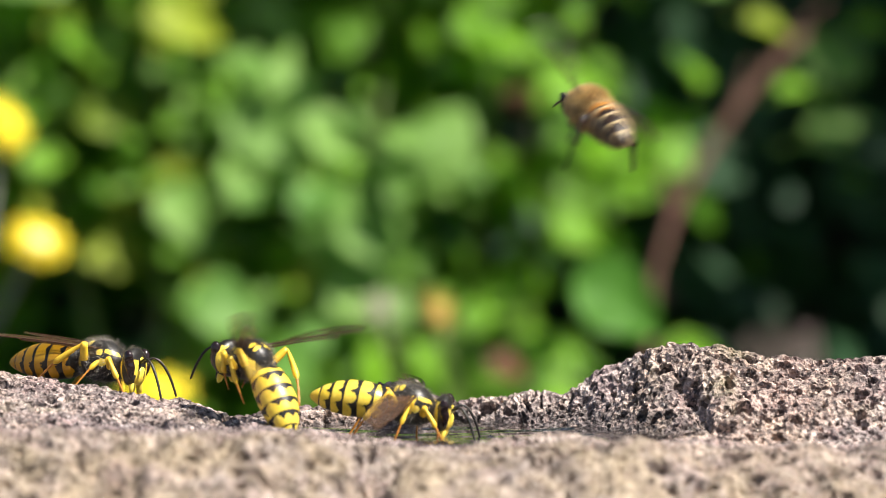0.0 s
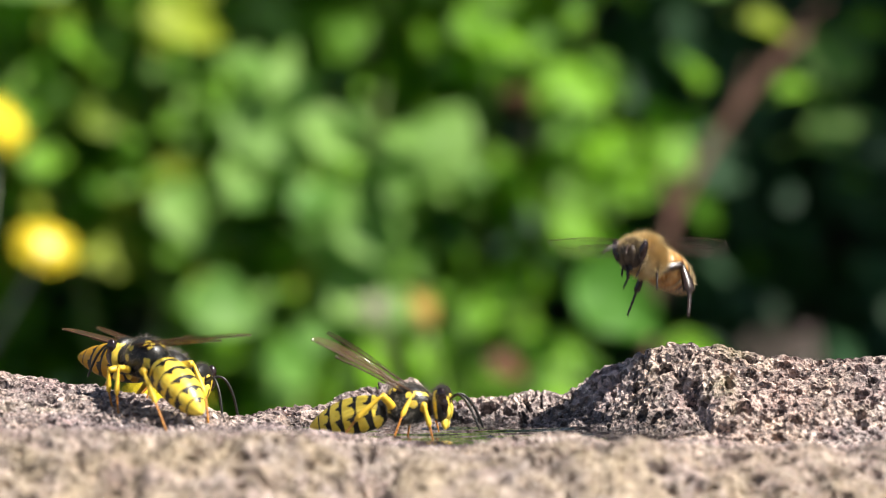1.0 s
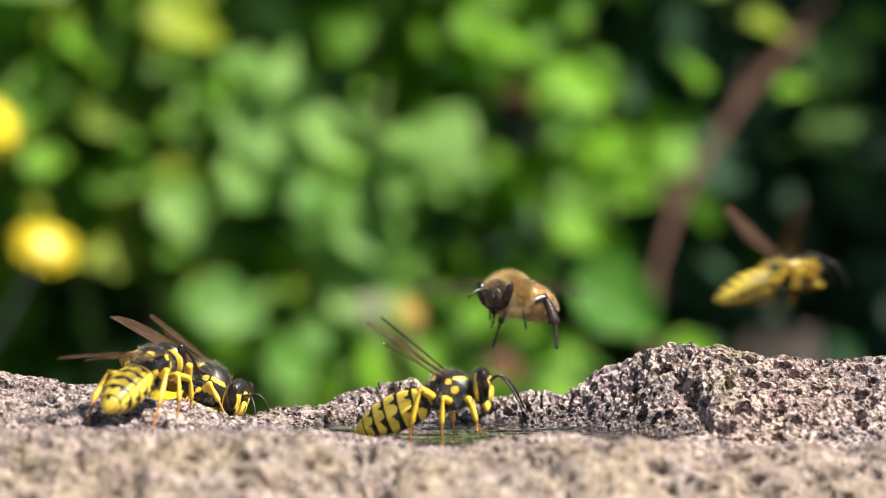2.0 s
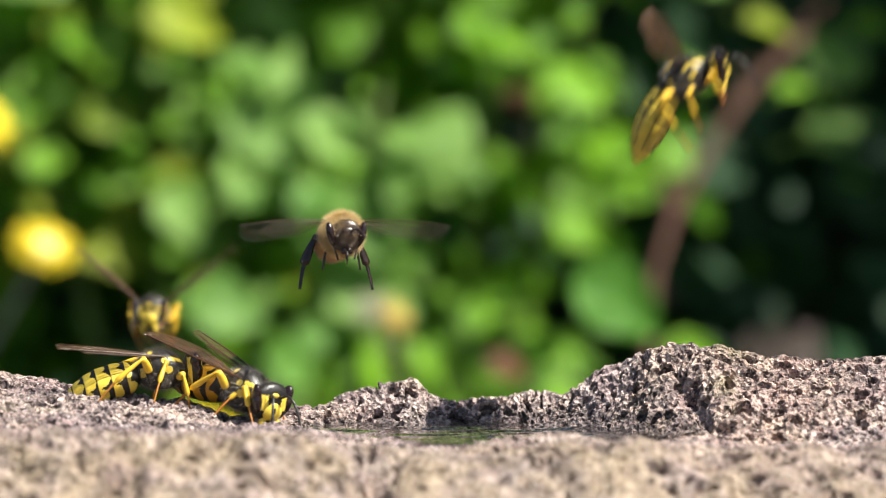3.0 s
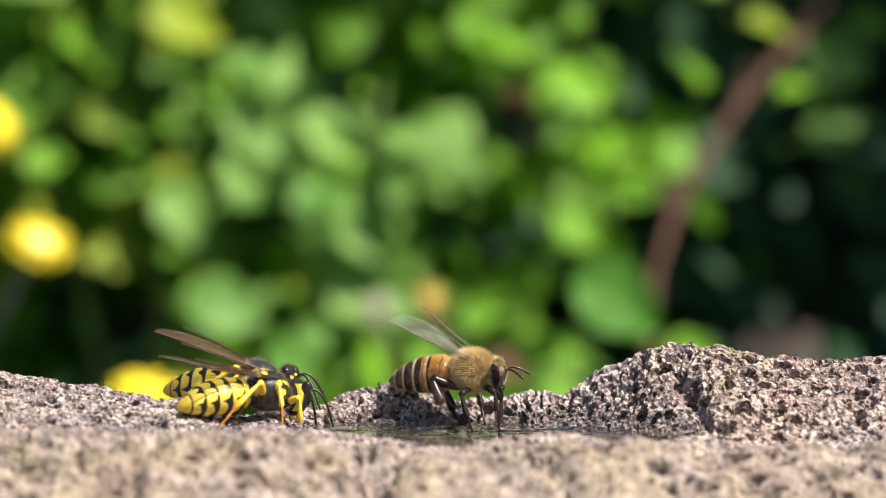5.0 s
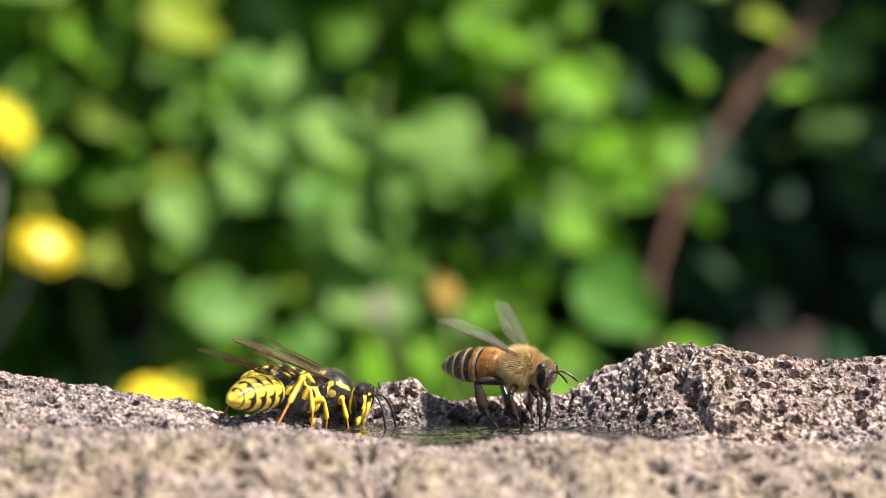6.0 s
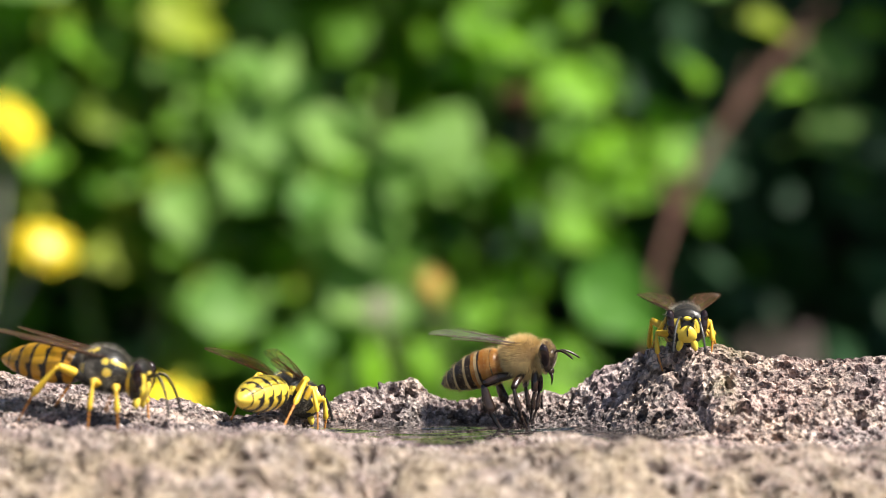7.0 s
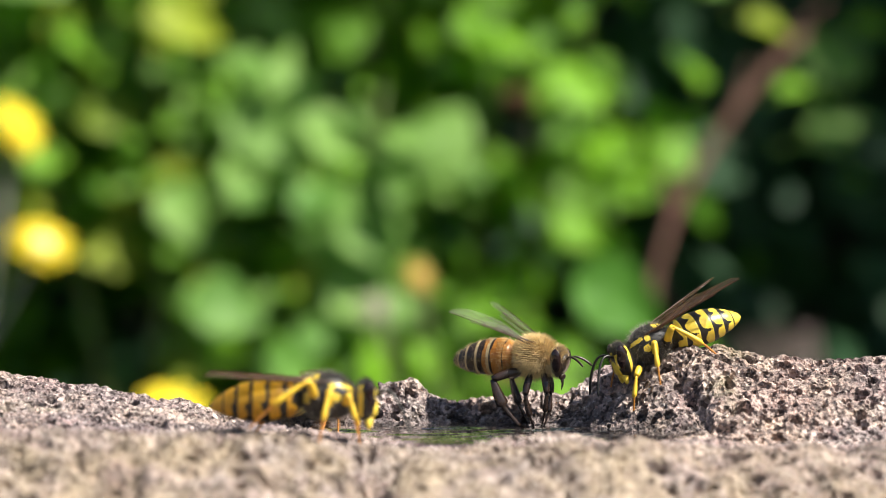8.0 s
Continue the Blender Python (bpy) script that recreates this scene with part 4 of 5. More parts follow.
        for i in range(1, 23):
            k = i / 22
            pts.append((4.26 + 2.15 * k - 0.35 * k * k, s * (0.70 + 0.95 * k - 0.25 * k * k), 0.46 + 0.12 * k - 3.15 * k ** 1.6))
        rr = [0.10, 0.12, 0.115, 0.085] + [(0.098 + 0.016 * math.sin(math.pi * i / 22)) * (1.07 if i % 2 else 0.93) for i in range(1, 22)] + [0.06]
        part("antenna", tube("antenna", pts, rr, [BLACK], 10), head, "")
    # abdomen, six overlapping plates
    part("waist", tube("waist", [(-1.7, 0, -0.25), (-2.0, 0, -0.30), (-2.3, 0, -0.28)], [0.42, 0.26, 0.40], [BLACK], 12), top)
    L, cuts = 7.1, [0.0, 0.17, 0.36, 0.54, 0.70, 0.85, 1.0]
    def rad(s):
        return np.interp(s, [0, 0.03, 0.09, 0.17, 0.28, 0.42, 0.55, 0.68, 0.80, 0.90, 0.97, 1.0],
                         [0.35, 1.00, 1.46, 1.68, 1.80, 1.84, 1.78, 1.56, 1.22, 0.82, 0.42, 0.13])
    bell = lambda v, c, w: math.exp(-((v - c) / w) ** 2)
    for g in range(6):
        a, b = cuts[g], cuts[g + 1]
        rings = []
        for i in range(23):
            f = i / 22
            s = max(0.0, a - 0.02) + (b + (0.006 if g < 5 else 0) - max(0.0, a - 0.02)) * f
            lift = 1.0 + 0.022 * f - (0.035 if f > 0.96 and g < 5 else 0) - 0.012
            r = rad(min(s, 1.0)) * lift
            rings.append((-2.05 - L * s, -0.30 - 0.5 * s * s * 1.2, r * 0.97, r * 0.88))
        def seg_pattern(x, y, z, ang, g=g, a=a, b=b):
            f = ((-2.05 - x) / L - a) / (b - a)
            up = abs(ang)
            if f < 0.05:
                return 0
            if g == 5:
                return 0 if (f < 0.12 or (f < 0.42 and up < 0.22)) else 1
            wave = 0.03 * math.sin(9 * ang + 2 * g)
            if up > 1.78:
                # plates of the belly: rounded yellow blotches on black
                return 1 if f > 0.34 + 0.9 * (up - 2.25) ** 2 + wave and f < 0.97 else 0
            if g == 0:
                return 1 if f > 0.58 + 0.25 * bell(up, 0, 0.3) + 0.2 * bell(up, 1.7, 0.3) else 0
            if darker:
                edge = 0.22 + 0.16 * bell(up, 0, 0.20) + 0.10 * bell(up, 0.8, 0.12) + 0.30 * bell(up, 1.70, 0.10)
            elif slim:
                edge = 0.25 + 0.20 * bell(up, 0, 0.16) + 0.34 * bell(up, 0.92, 0.10) - 0.10 * bell(up, 1.3, 0.25) + 0.45 * bell(up, 1.70, 0.09)
            else:
                edge = (0.29 if seed == 2 else 0.42) + 0.26 * bell(up, 0, 0.17) + 0.24 * bell(up, 0.72, 0.13) - 0.22 * bell(up, 1.18, 0.28) + 0.50 * bell(up, 1.70, 0.10)
            return 1 if f > edge + wave else 0
        seg = loft("segment", rings, [BLACK, body], 112, seg_pattern)
        seg = merged(seg, hairs("hair", seg, 110, 0.26, 0.005, [WASPHAIR], rng))
        if g == 0:
            abdomen = part("abdomen", seg, top, "banded black and amber abdomen" if darker else "banded black and yellow abdomen")
        else:
            part("plate", seg, abdomen)
    part("sting_tip", tube("sting_tip", [(-8.75, 0, -0.86), (-8.95, 0, -0.89), (-9.1, 0, -0.90)], [0.12, 0.07, 0.015], [body], 8), abdomen)
    hips = [(1.15, 0.62, -1.25), (-0.10, 0.75, -1.45), (-1.15, 0.80, -1.20)]
    legs = add_legs(top, hips, [(2.2, 3.5), (2.4, 4.2), (3.1, 5.8)], [(0.27, 0.21), (0.27, 0.21), (0.30, 0.24)], [BLACK, LEGYELLOW, TARSUS], 0.46)
    wings = add_wings(top, (10.0, 2.3), (7.0, 1.6), WASPWING, (0.35, 1.25, 1.05))
    return {"top": top, "head": head, "abdomen": abdomen, "legs": legs, "wings": wings, "tucked": [(1.5, 0.9, -2.7), (-1.9, 1.5, -3.5), (-5.4, 1.5, -2.7)], "tuck": -0.10, "skull": 1.03, "knees": (0.1, 0.0, -0.5), "stand": [(2.3, 2.3), (-0.9, 3.2), (-6.2, 2.9)], "sweep": 60, "lift": 24, "phase": 0.03 + 0.012 * seed, "size": 1.08}


def bee(label, seed=4):
    """A honey bee worker, head along +x, middle of the thorax at its origin."""
    rng = random.Random(seed)
    top = tagged(new("bee"), label, "bee")
    th = loft("thorax", egg(-2.0, 1.95, 1.74, 1.78, 0.0, 36, 2.2), [BEESKIN], 56)
    thorax = part("thorax", th, top, "thorax covered in tawny hair")
    part("fur", hairs("fur", th, 9500, 0.70, 0.015, [BEEHAIR, BEEHAIR, BEEPALE], rng, lay=0.2), thorax)
    hd = loft("head", egg(2.0, 3.35, 1.72, 1.62, -0.35, 32, 2.2), [BEEDARK], 48)
    head = part("head", hd, top, "dark triangular head")
    part("fur", hairs("fur", hd, 2800, 0.42, 0.011, [BEEHAIR, BEEPALE], rng, lambda p: p.z > -0.3 or p.x < 2.7), head)
    fc = part("face", ball("face", (0.46, 0.98, 1.12), [BEEDARK], 3, lambda c: Vector((c.x, c.y * (1 + 0.18 * c.z), c.z))), head, "", pose(3.18 * U, 0, -0.62 * U, 0, 14, 0))
    part("fur", hairs("fur", fc.data, 700, 0.13, 0.009, [BEEPALE, BEEGREY], rng, lambda p: p.x > 0.0, 0.0), head, "", fc.matrix_basis)
    eye = ball("eye", (0.60, 0.44, 1.22), [EYE], 4)
    for s in (1, -1):
        part("eye", eye, head, "", pose(2.80 * U, s * 1.46 * U, -0.24 * U, s * -14, 6, s * 16))
        part("mandible", ball("mandible", (0.24, 0.26, 0.36), [BEETARSUS], 2), head, "", pose(3.10 * U, s * 0.30 * U, -1.85 * U, s * 14, 10, 0))
        pts = [(3.42, s * 0.26, -0.25), (3.80, s * 0.48, 0.10), (4.05, s * 0.66, 0.22)]
        for i in range(1, 11):
            k = i / 10
            pts.append((4.05 + 1.7 * k, s * (0.66 + 0.75 * k), 0.22 - 0.15 * k - 0.75 * k * k))
        part("antenna", tube("antenna", pts, [0.10, 0.09, 0.09] + [0.115 + 0.006 * (i % 2) for i in range(9)] + [0.07], [BEEDARK], 8), head)
    part("tongue", tube("tongue", [(3.05, 0, -1.9), (3.15, 0, -2.6), (3.05, 0, -3.2)], [0.20, 0.12, 0.05], [BEETARSUS], 8), head)
    part("waist", tube("waist", [(-1.5, 0, -0.2), (-1.8, 0, -0.22), (-2.1, 0, -0.2)], [0.6, 0.42, 0.6], [BEEDARK], 12), top)
    L, cuts = 6.6, [0.0, 0.17, 0.36, 0.55, 0.72, 0.87, 1.0]
    def rad(s):
        return np.interp(s, [0, 0.04, 0.10, 0.20, 0.32, 0.46, 0.60, 0.74, 0.86, 0.95, 1.0], [0.7, 1.30, 1.68, 1.88, 1.92, 1.86, 1.70, 1.38, 0.95, 0.48, 0.10])
    for g in range(6):
        a, b = cuts[g], cuts[g + 1]
        rings = []
        for i in range(15):
            f = i / 14
            a0 = max(0.0, a - 0.02)
            s = a0 + (b - a0) * f
            r = rad(s) * (0.985 + 0.025 * f - (0.03 if f > 0.96 and g < 5 else 0))
            rings.append((-1.75 - L * s, -0.22 - 0.7 * s * s, r * 0.98, r * 0.92))
        def seg_pattern(x, y, z, ang, g=g, a=a, b=b):
            f = ((-1.75 - x) / L - a) / (b - a)
            if g >= 2 and f < 0.20 + 0.03 * math.sin(6 * ang + g):
                return 2
            if g >= 3:
                return 0
            dark = (0.92, 0.80, 0.50)[g]
            return 0 if f > dark + 0.05 * math.sin(4 * ang + g) else 1
        seg = loft("segment", rings, [BEEDARK, BEEAMBER, BEEBAND], 64, seg_pattern)
        x0 = -1.75 - L * a
        band = hairs("fur", seg, 600 if g > 1 else 1000, 0.34 if g else 0.5, 0.013, [BEEPALE] if g > 1 else [BEEHAIR, BEEPALE], rng,
                     (lambda p, x0=x0: p.x > x0 - 0.48) if g else (lambda p: True), 0.9)
        down = hairs("down", seg, 420 if g < 3 else 150, 0.42, 0.008, [BEEHAIR, BEEPALE], rng, lay=1.1)
        seg = merged(merged(seg, band), down)
        if g == 0:
            abdomen = part("abdomen", seg, top, "banded amber and dark brown abdomen")
        else:
            part("plate", seg, abdomen)
    hips = [(1.05, 0.60, -1.45), (-0.10, 0.75, -1.60), (-1.05, 0.70, -1.45)]
    legs = add_legs(top, hips, [(2.0, 3.3), (2.2, 4.0), (3.0, 5.0)], [(0.28, 0.24), (0.29, 0.27), (0.36, 0.36)], [BEEDARK, BEETARSUS, BEETARSUS], 0.5, 1.5)
    wings = add_wings(top, (8.6, 2.9), (6.0, 1.9), BEEWING, (0.35, 1.35, 1.25), 0.020)
    return {"top": top, "head": head, "abdomen": abdomen, "legs": legs, "wings": wings, "tucked": [(2.3, 0.8, -2.5), (-0.3, 1.9, -3.1), (-3.8, 3.6, -4.7)], "tuck": -0.30, "skull": 0.93, "knees": (0.9, -0.4, -1.6), "stand": [(3.0, 1.5), (0.6, 2.2), (-1.4, 1.9)], "sweep": 76, "lift": 4, "phase": 0.03, "size": 1.04}


def water_drop(r):
    me = ball("water_drop", (r, r, r * 1.15), [WATER], 2)
    return tagged(new("water_drop", me), "tiny clear flying water drop", "water drop", "flicked drops")


# ---- how the insects move ----
def spline(keys, t):
    """Smooth values at t through rows (t, values...)."""
    if t <= keys[0][0]:
        return list(keys[0][1:])
    if t >= keys[-1][0]:
        return list(keys[-1][1:])
    i = max(k for k in range(len(keys) - 1) if keys[k][0] <= t)
    a, b = keys[i], keys[i + 1]
    p = keys[i - 1] if i else a
    q = keys[i + 2] if i + 2 < len(keys) else b
    h = b[0] - a[0]
    u = (t - a[0]) / h
    out = []
    for k in range(1, len(a)):
        def slope(l, m, r):
            if m[0] == l[0] or r[0] == m[0]:
                return 0.0
            s0, s1 = (m[k] - l[k]) / (m[0] - l[0]), (r[k] - m[k]) / (r[0] - m[0])
            if s0 * s1 <= 0:
                return 0.0
            return math.copysign(min(abs(0.5 * (s0 + s1)), 2.5 * min(abs(s0), abs(s1))), s0)
        m0, m1 = slope(p, a, b) * h, slope(a, b, q) * h
        out.append((2 * u ** 3 - 3 * u * u + 1) * a[k] + (u ** 3 - 2 * u * u + u) * m0 + (3 * u * u - 2 * u ** 3) * b[k] + (u ** 3 - u * u) * m1)
    return out


def body_pose(x, y, z, yaw, pitch, roll):
    return Matrix.Translation(Vector((x, y, z)) * U) @ Matrix.Rotation(radians(yaw), 4, "Z") @ Matrix.Rotation(radians(-pitch), 4, "Y") @ Matrix.Rotation(radians(roll), 4, "X")


def frame_of(x_axis, up):
    x_axis = x_axis.normalized()
    y_axis = up.cross(x_axis)
    if y_axis.length < 1e-5:
        y_axis = Vector((0, 1, 0))
    y_axis.normalize()
    z_axis = x_axis.cross(y_axis)
    return Matrix((x_axis, y_axis, z_axis)).transposed().to_4x4()


def leg_pose(hip, foot, l1, l2, side, out=0.9, back=0.0):
    """Two-bone reach: the thigh's matrix on the body and the shin's on the thigh (millimetres)."""
    d = foot - hip
    n = min(max(d.length, abs(l1 - l2) + 0.15), (l1 + l2) * 0.985)
    u = d.normalized()
    pole = Vector((back, side * out, 1.0))
    pole = (pole - u * pole.dot(u)).normalized()
    c = (l1 * l1 + n * n - l2 * l2) / (2 * l1 * n)
    c = max(-1.0, min(1.0, c))
    knee_dir = u * c + pole * math.sqrt(1 - c * c)
    knee = hip + knee_dir * l1
    end = hip + u * n
    m1 = frame_of(knee_dir, pole)
    m1.translation = hip * U
    m2 = frame_of(end - knee, pole)
    local = m1.to_3x3().inverted() @ m2.to_3x3()
    shin = local.to_4x4()
    shin.translation = Vector((l1, 0, 0)) * U
    return m1, shin


def animate(insect, keys, fold=0.0, chin=0.7, trims=()):
    """keys: t, x, y, z, yaw, pitch, roll, air (0 on its feet, 1 flying), spread (0 wings folded, 1 wide), turn of the head, droop of the abdomen. Dense rows come from a spline.
    trims: t, then sweep, lift and twist added to the wings of the insect's own left and of its right."""
    top, size = insect["top"], insect["size"]
    insect["chin"] = chin
    top.scale = (size, size, size)
    stance = insect["stand"]
    sparse = [tuple(k) + (0,) * (11 - len(k)) for k in keys]
    times = [i / 10 for i in range(81)]
    states = {t: spline(sparse, t) for t in times}
    walk(top, [(t, body_pose(*states[t][:6])) for t in times])
    insect["head"].scale = (insect["skull"],) * 3
    neck = Matrix.Translation(Vector((1.9, 0, -0.1)) * U)
    rows = []
    for t in times:
        pitch, air, nod = states[t][4], states[t][6], states[t][8]
        nod_up = max(-25.0, min(25.0, -insect["chin"] * (pitch if pitch > 0 else 0.3 * pitch)))
        rows.append((t, neck @ Matrix.Rotation(radians(nod), 4, "Z") @ Matrix.Rotation(radians(-nod_up), 4, "Y") @ Matrix.Translation(-neck.translation * insect["skull"]) @ Matrix.Translation((insect["tuck"] * U, 0, 0))))
    walk(insect["head"], rows)
    hinge = Matrix.Translation(Vector((-1.8, 0, -0.2)) * U)
    walk(insect["abdomen"], [(t, hinge @ Matrix.Rotation(radians(-states[t][9]), 4, "Y") @ hinge.inverted()) for t in times])
    travel, last, way = {}, None, 0.0
    for t in times:
        p = Vector(states[t][:3])
        if last is not None:
            way += (p - last).length
        travel[t], last = way, p
    for n, (leg, shin, side, hip, l1, l2) in enumerate(insect["legs"]):
        pair = n // 2
        rows1, rows2 = [], []
        for t in times:
            x, y, z, yaw, pitch, roll, air, spread, nod, curl = states[t]
            m = body_pose(x, y, z, yaw, pitch, roll)
            ph = travel[t] / 5.5 + 0.5 * ((pair + (side > 0)) % 2)
            ph = ph - math.floor(ph)
            step = (0.5 - ph / 0.65) if ph < 0.65 else (-0.5 + (ph - 0.65) / 0.35)
            rise = 0.0 if ph < 0.65 else 0.8 * math.sin(math.pi * (ph - 0.65) / 0.35)
            flat = Matrix.Rotation(radians(yaw), 3, "Z") @ Vector((stance[pair][0] * size + 1.6 * step, side * stance[pair][1] * size, 0))
            # a foot that would land out of reach is set down closer to the body
            for reach in (1.0, 0.85, 0.7, 0.55, 0.4, 0.25):
                fx, fy = x + reach * flat.x, y + reach * flat.y
                fz = max(float(rock_base(np.array([fx]), np.array([fy]))[0]) + 0.05, -0.6) + rise
                stand = (m.inverted() @ (Vector((fx, fy, fz)) * U)) / (U * size)
                if (stand - hip).length < 0.90 * (l1 + l2):
                    break
            a = insect["tucked"][pair]
            swing = 0.25 * math.sin(5 * t + n)
            fly = Vector((a[0] + swing, side * a[1], a[2] + 0.3 * swing))
            foot = stand.lerp(fly, min(1.0, max(0.0, air)))
            m1, m2 = leg_pose(hip, foot, l1, l2, side, 0.9, insect["knees"][pair])
            rows1.append((t, m1))
            rows2.append((t, m2))
        walk(leg, rows1)
        walk(shin, rows2)
    beats = [k / FPS for k in range(8 * FPS + 1)]
    wing_keys = [spline(sparse, t)[6:8] for t in beats]
    trim = [tuple(r) + (0,) * (7 - len(r)) for r in trims] or [(0.0,) + (0,) * 6]
    for ob, side, which, root in insect["wings"]:
        rows = []
        for k, t in enumerate(beats):
            air, spread = [min(1.0, max(0.0, v)) for v in wing_keys[k]]
            phase = 2 * math.pi * (k * 0.4 + insect["phase"])
            beat = air * spread
            rest = spread * (1 - air)
            # sweep: angle from straight back, lift: above the body, twist: the blade on its own axis
            sweep = 10 + fold + insect["sweep"] * spread * (0.35 + 0.65 * air) + 12 * beat * math.cos(phase) - 3 * which
            lift = 3 + 75 * rest + insect["lift"] * beat + 26 * beat * math.sin(phase)
            twist = 2 + 75 * rest - 4 * beat + 20 * beat * math.cos(phase)
            extra = spline(trim, t)
            sweep, lift, twist = [v + e for v, e in zip((sweep, lift, twist), extra[:3] if side > 0 else extra[3:])]
            m = Matrix.Rotation(side * radians(180 - sweep), 4, "Z") @ Matrix.Rotation(-radians(lift), 4, "Y")
            m = m @ Matrix.Rotation(side * radians(twist), 4, "X")
            m.translation = root
            rows.append((t, m))
        walk(ob, rows)


amber_wasp = wasp("amber-tinted black and yellow wasp with smoky brown wings", AMBER, 1, True)
striped_wasp = wasp("bright yellow and black banded wasp creeping on the rock", None, 2)
drinking_wasp = wasp("yellow and black wasp drinking at the water and flying off", None, 3, False, True)
roaming_wasp = wasp("yellow and black wasp in flight that settles on the rock", None, 5)
amber_wasp["size"] = 1.15
honey_bee = bee("furry amber-brown honey bee with dark legs and clear wings")


def motions():
    """Every moving thing's rows: seconds, then place in millimetres, turn in degrees, flight and wing spread."""
    drinking_wasp["tucked"] = [(2.0, 0.9, -3.6), (-0.8, 1.3, -5.0), (-2.8, 1.4, -6.2)]
    animate(amber_wasp, [
        (0.0, -32.9, 5.0, 6.6, -20, -4, 0, 0, 0),
        (0.5, -30.6, 5.0, 6.7, -24, -4, 0, 0, 0),
        (1.0, -26.4, 5.0, 5.5, -22, -13, 0, 0, 0),
        (1.5, -24.2, 5.0, 5.1, -24, -17, 0, 0, 0.05),
        (1.7, -23.3, 5.0, 4.5, -24, -18, 0, 0, 0.1),
        (2.8, -20.7, 1.0, 4.0, -30, -20, 0, 0, 0.12, -10),
        (3.0, -18.5, -1.0, 4.0, -36, -12, 0, 0, 0.1, -20),
        (3.5, -15.2, -3.0, 4.9, -38, -18, 0, 0, 0.1, -20),
        (3.7, -14.1, -3.0, 4.5, -45, -14, 0, 0, 0.2),
        (3.8, -13.0, -3.0, 4.8, -45, -8, 0, 0.2, 0.5),
        (3.9, -10.9, -3.0, 6.9, -35, 2, 0, 0.8, 1),
        (4.0, -5.5, -6.0, 9.2, -25, -4, 0, 1, 1),
        (4.1, -3.1, -22.0, 18.5, -60, -55, 0, 1, 1),
        (4.2, -9.8, -45.0, 33.3, -120, -40, 0, 1, 1),
        (4.3, -15.6, -50.0, 44.9, -150, 0, 0, 1, 1),
        (4.7, -51.2, -30.0, 43.1, -180, 10, 0, 1, 1),
        (5.2, -80.1, 0.0, 25.1, -250, 10, 0, 1, 1),
        (5.7, -65.5, -4.0, 11.2, -340, 10, 0, 1, 1),
        (6.0, -49.2, -6.0, 8.1, -385, 0, 0, 0.4, 0.4),
        (6.2, -44.2, -6.0, 7.7, -388, 0, 0, 0, 0.1),
        (6.5, -39.1, -6.0, 7.7, -384, 0, 0, 0, 0),
        (7.0, -30.6, -10.0, 6.4, -374, -11, 0, 0, 0),
        (7.5, -22.0, -15.0, 5.2, -369, -3, 0, 0, 0.0),
        (8.0, -9.9, -19.0, 4.6, -358, -1, 0, 0, 0),
    ], 0, 0.7)
    animate(striped_wasp, [
        (0.0, -18.2, -4.0, 7.1, 134, 8, 0, 0.95, 1, 0, 44),
        (0.2, -19.6, -4.0, 6.3, 142, 8, 0, 0.5, 0.9, 0, 34),
        (0.5, -24.3, -2.0, 5.9, 148, 3, 0, 0, 0.3, 0, 15),
        (1.0, -28.0, -4.0, 7.3, 134, 8, 0, 0, 0.22, 0, 20),
        (1.5, -26.1, -2.0, 7.2, 104, 10, 0, 0, 0.1, 0, 13),
        (1.7, -26.4, -2.5, 7.0, 98, 12, 0, 0, 0.1, 0, 15),
        (2.0, -27.2, -5.0, 6.5, 70, 15, 0, 0, 0.15),
        (2.4, -27.3, -4.0, 6.1, 20, 5, 0, 0, 0.1),
        (2.8, -27.3, 0.0, 5.9, 8, 4, 0, 0, 0.1),
        (3.0, -26.9, 1.0, 6.0, 10, 5, 0, 0, 0.1, 0, 8),
        (3.5, -25.0, 0.0, 5.6, 2, 5, 0, 0, 0.06, 0, 5),
        (4.0, -22.7, 0.0, 4.4, -16, 5, 0, 0, 0),
        (4.5, -19.5, -3.0, 4.0, 46, -3, 0, 0, 0.05, 0, 10),
        (4.7, -17.9, -3.0, 4.1, 38, -5, 0, 0, 0.05, 0, 10),
        (5.2, -15.8, -1.0, 4.0, 34, -8, 0, 0, 0.03, 0, 10),
        (5.8, -14.6, 1.0, 3.8, 54, -12, 0, 0, 0.04, 0, 10),
        (6.5, -15.0, 1.0, 3.8, 64, -12, 0, 0, 0.04, 0, 10),
        (7.0, -14.6, 1.0, 3.8, 64, -12, 0, 0, 0.05, 0, 10),
        (7.2, -14.0, 1.0, 3.8, 66, -14, 0, 0, 0.1, 0, 10),
        (7.4, -13.5, 1.0, 3.7, 69, -12, 0, 0, 0.08, 0, 22),
        (7.5, -13.3, 1.0, 3.7, 72, -12, 0, 0, 0.08, 0, 24),
        (7.7, -13.2, 1.0, 3.5, 76, -14, 0, 0, 0.08, 0, 18),
        (8.0, -13.0, 2.0, 3.2, 78, -14, 0, 0, 0.03, 0, 10),
    ], 2, 0.1, [(0.0, -38, -14, 10, -14, -26, 10), (0.2, -24, -14, -10, 0, -26, -10), (0.5, 4, -8, -10, 4, -8, -10), (1.0, -6, -6, -10, 0, -6, -10), (1.5, 0, 0, 0, 0, 0, 0), (7.4, 0, 0, 0, 0, 0, 0), (8.0, 0, -22, 0, 0, -8, 0)])
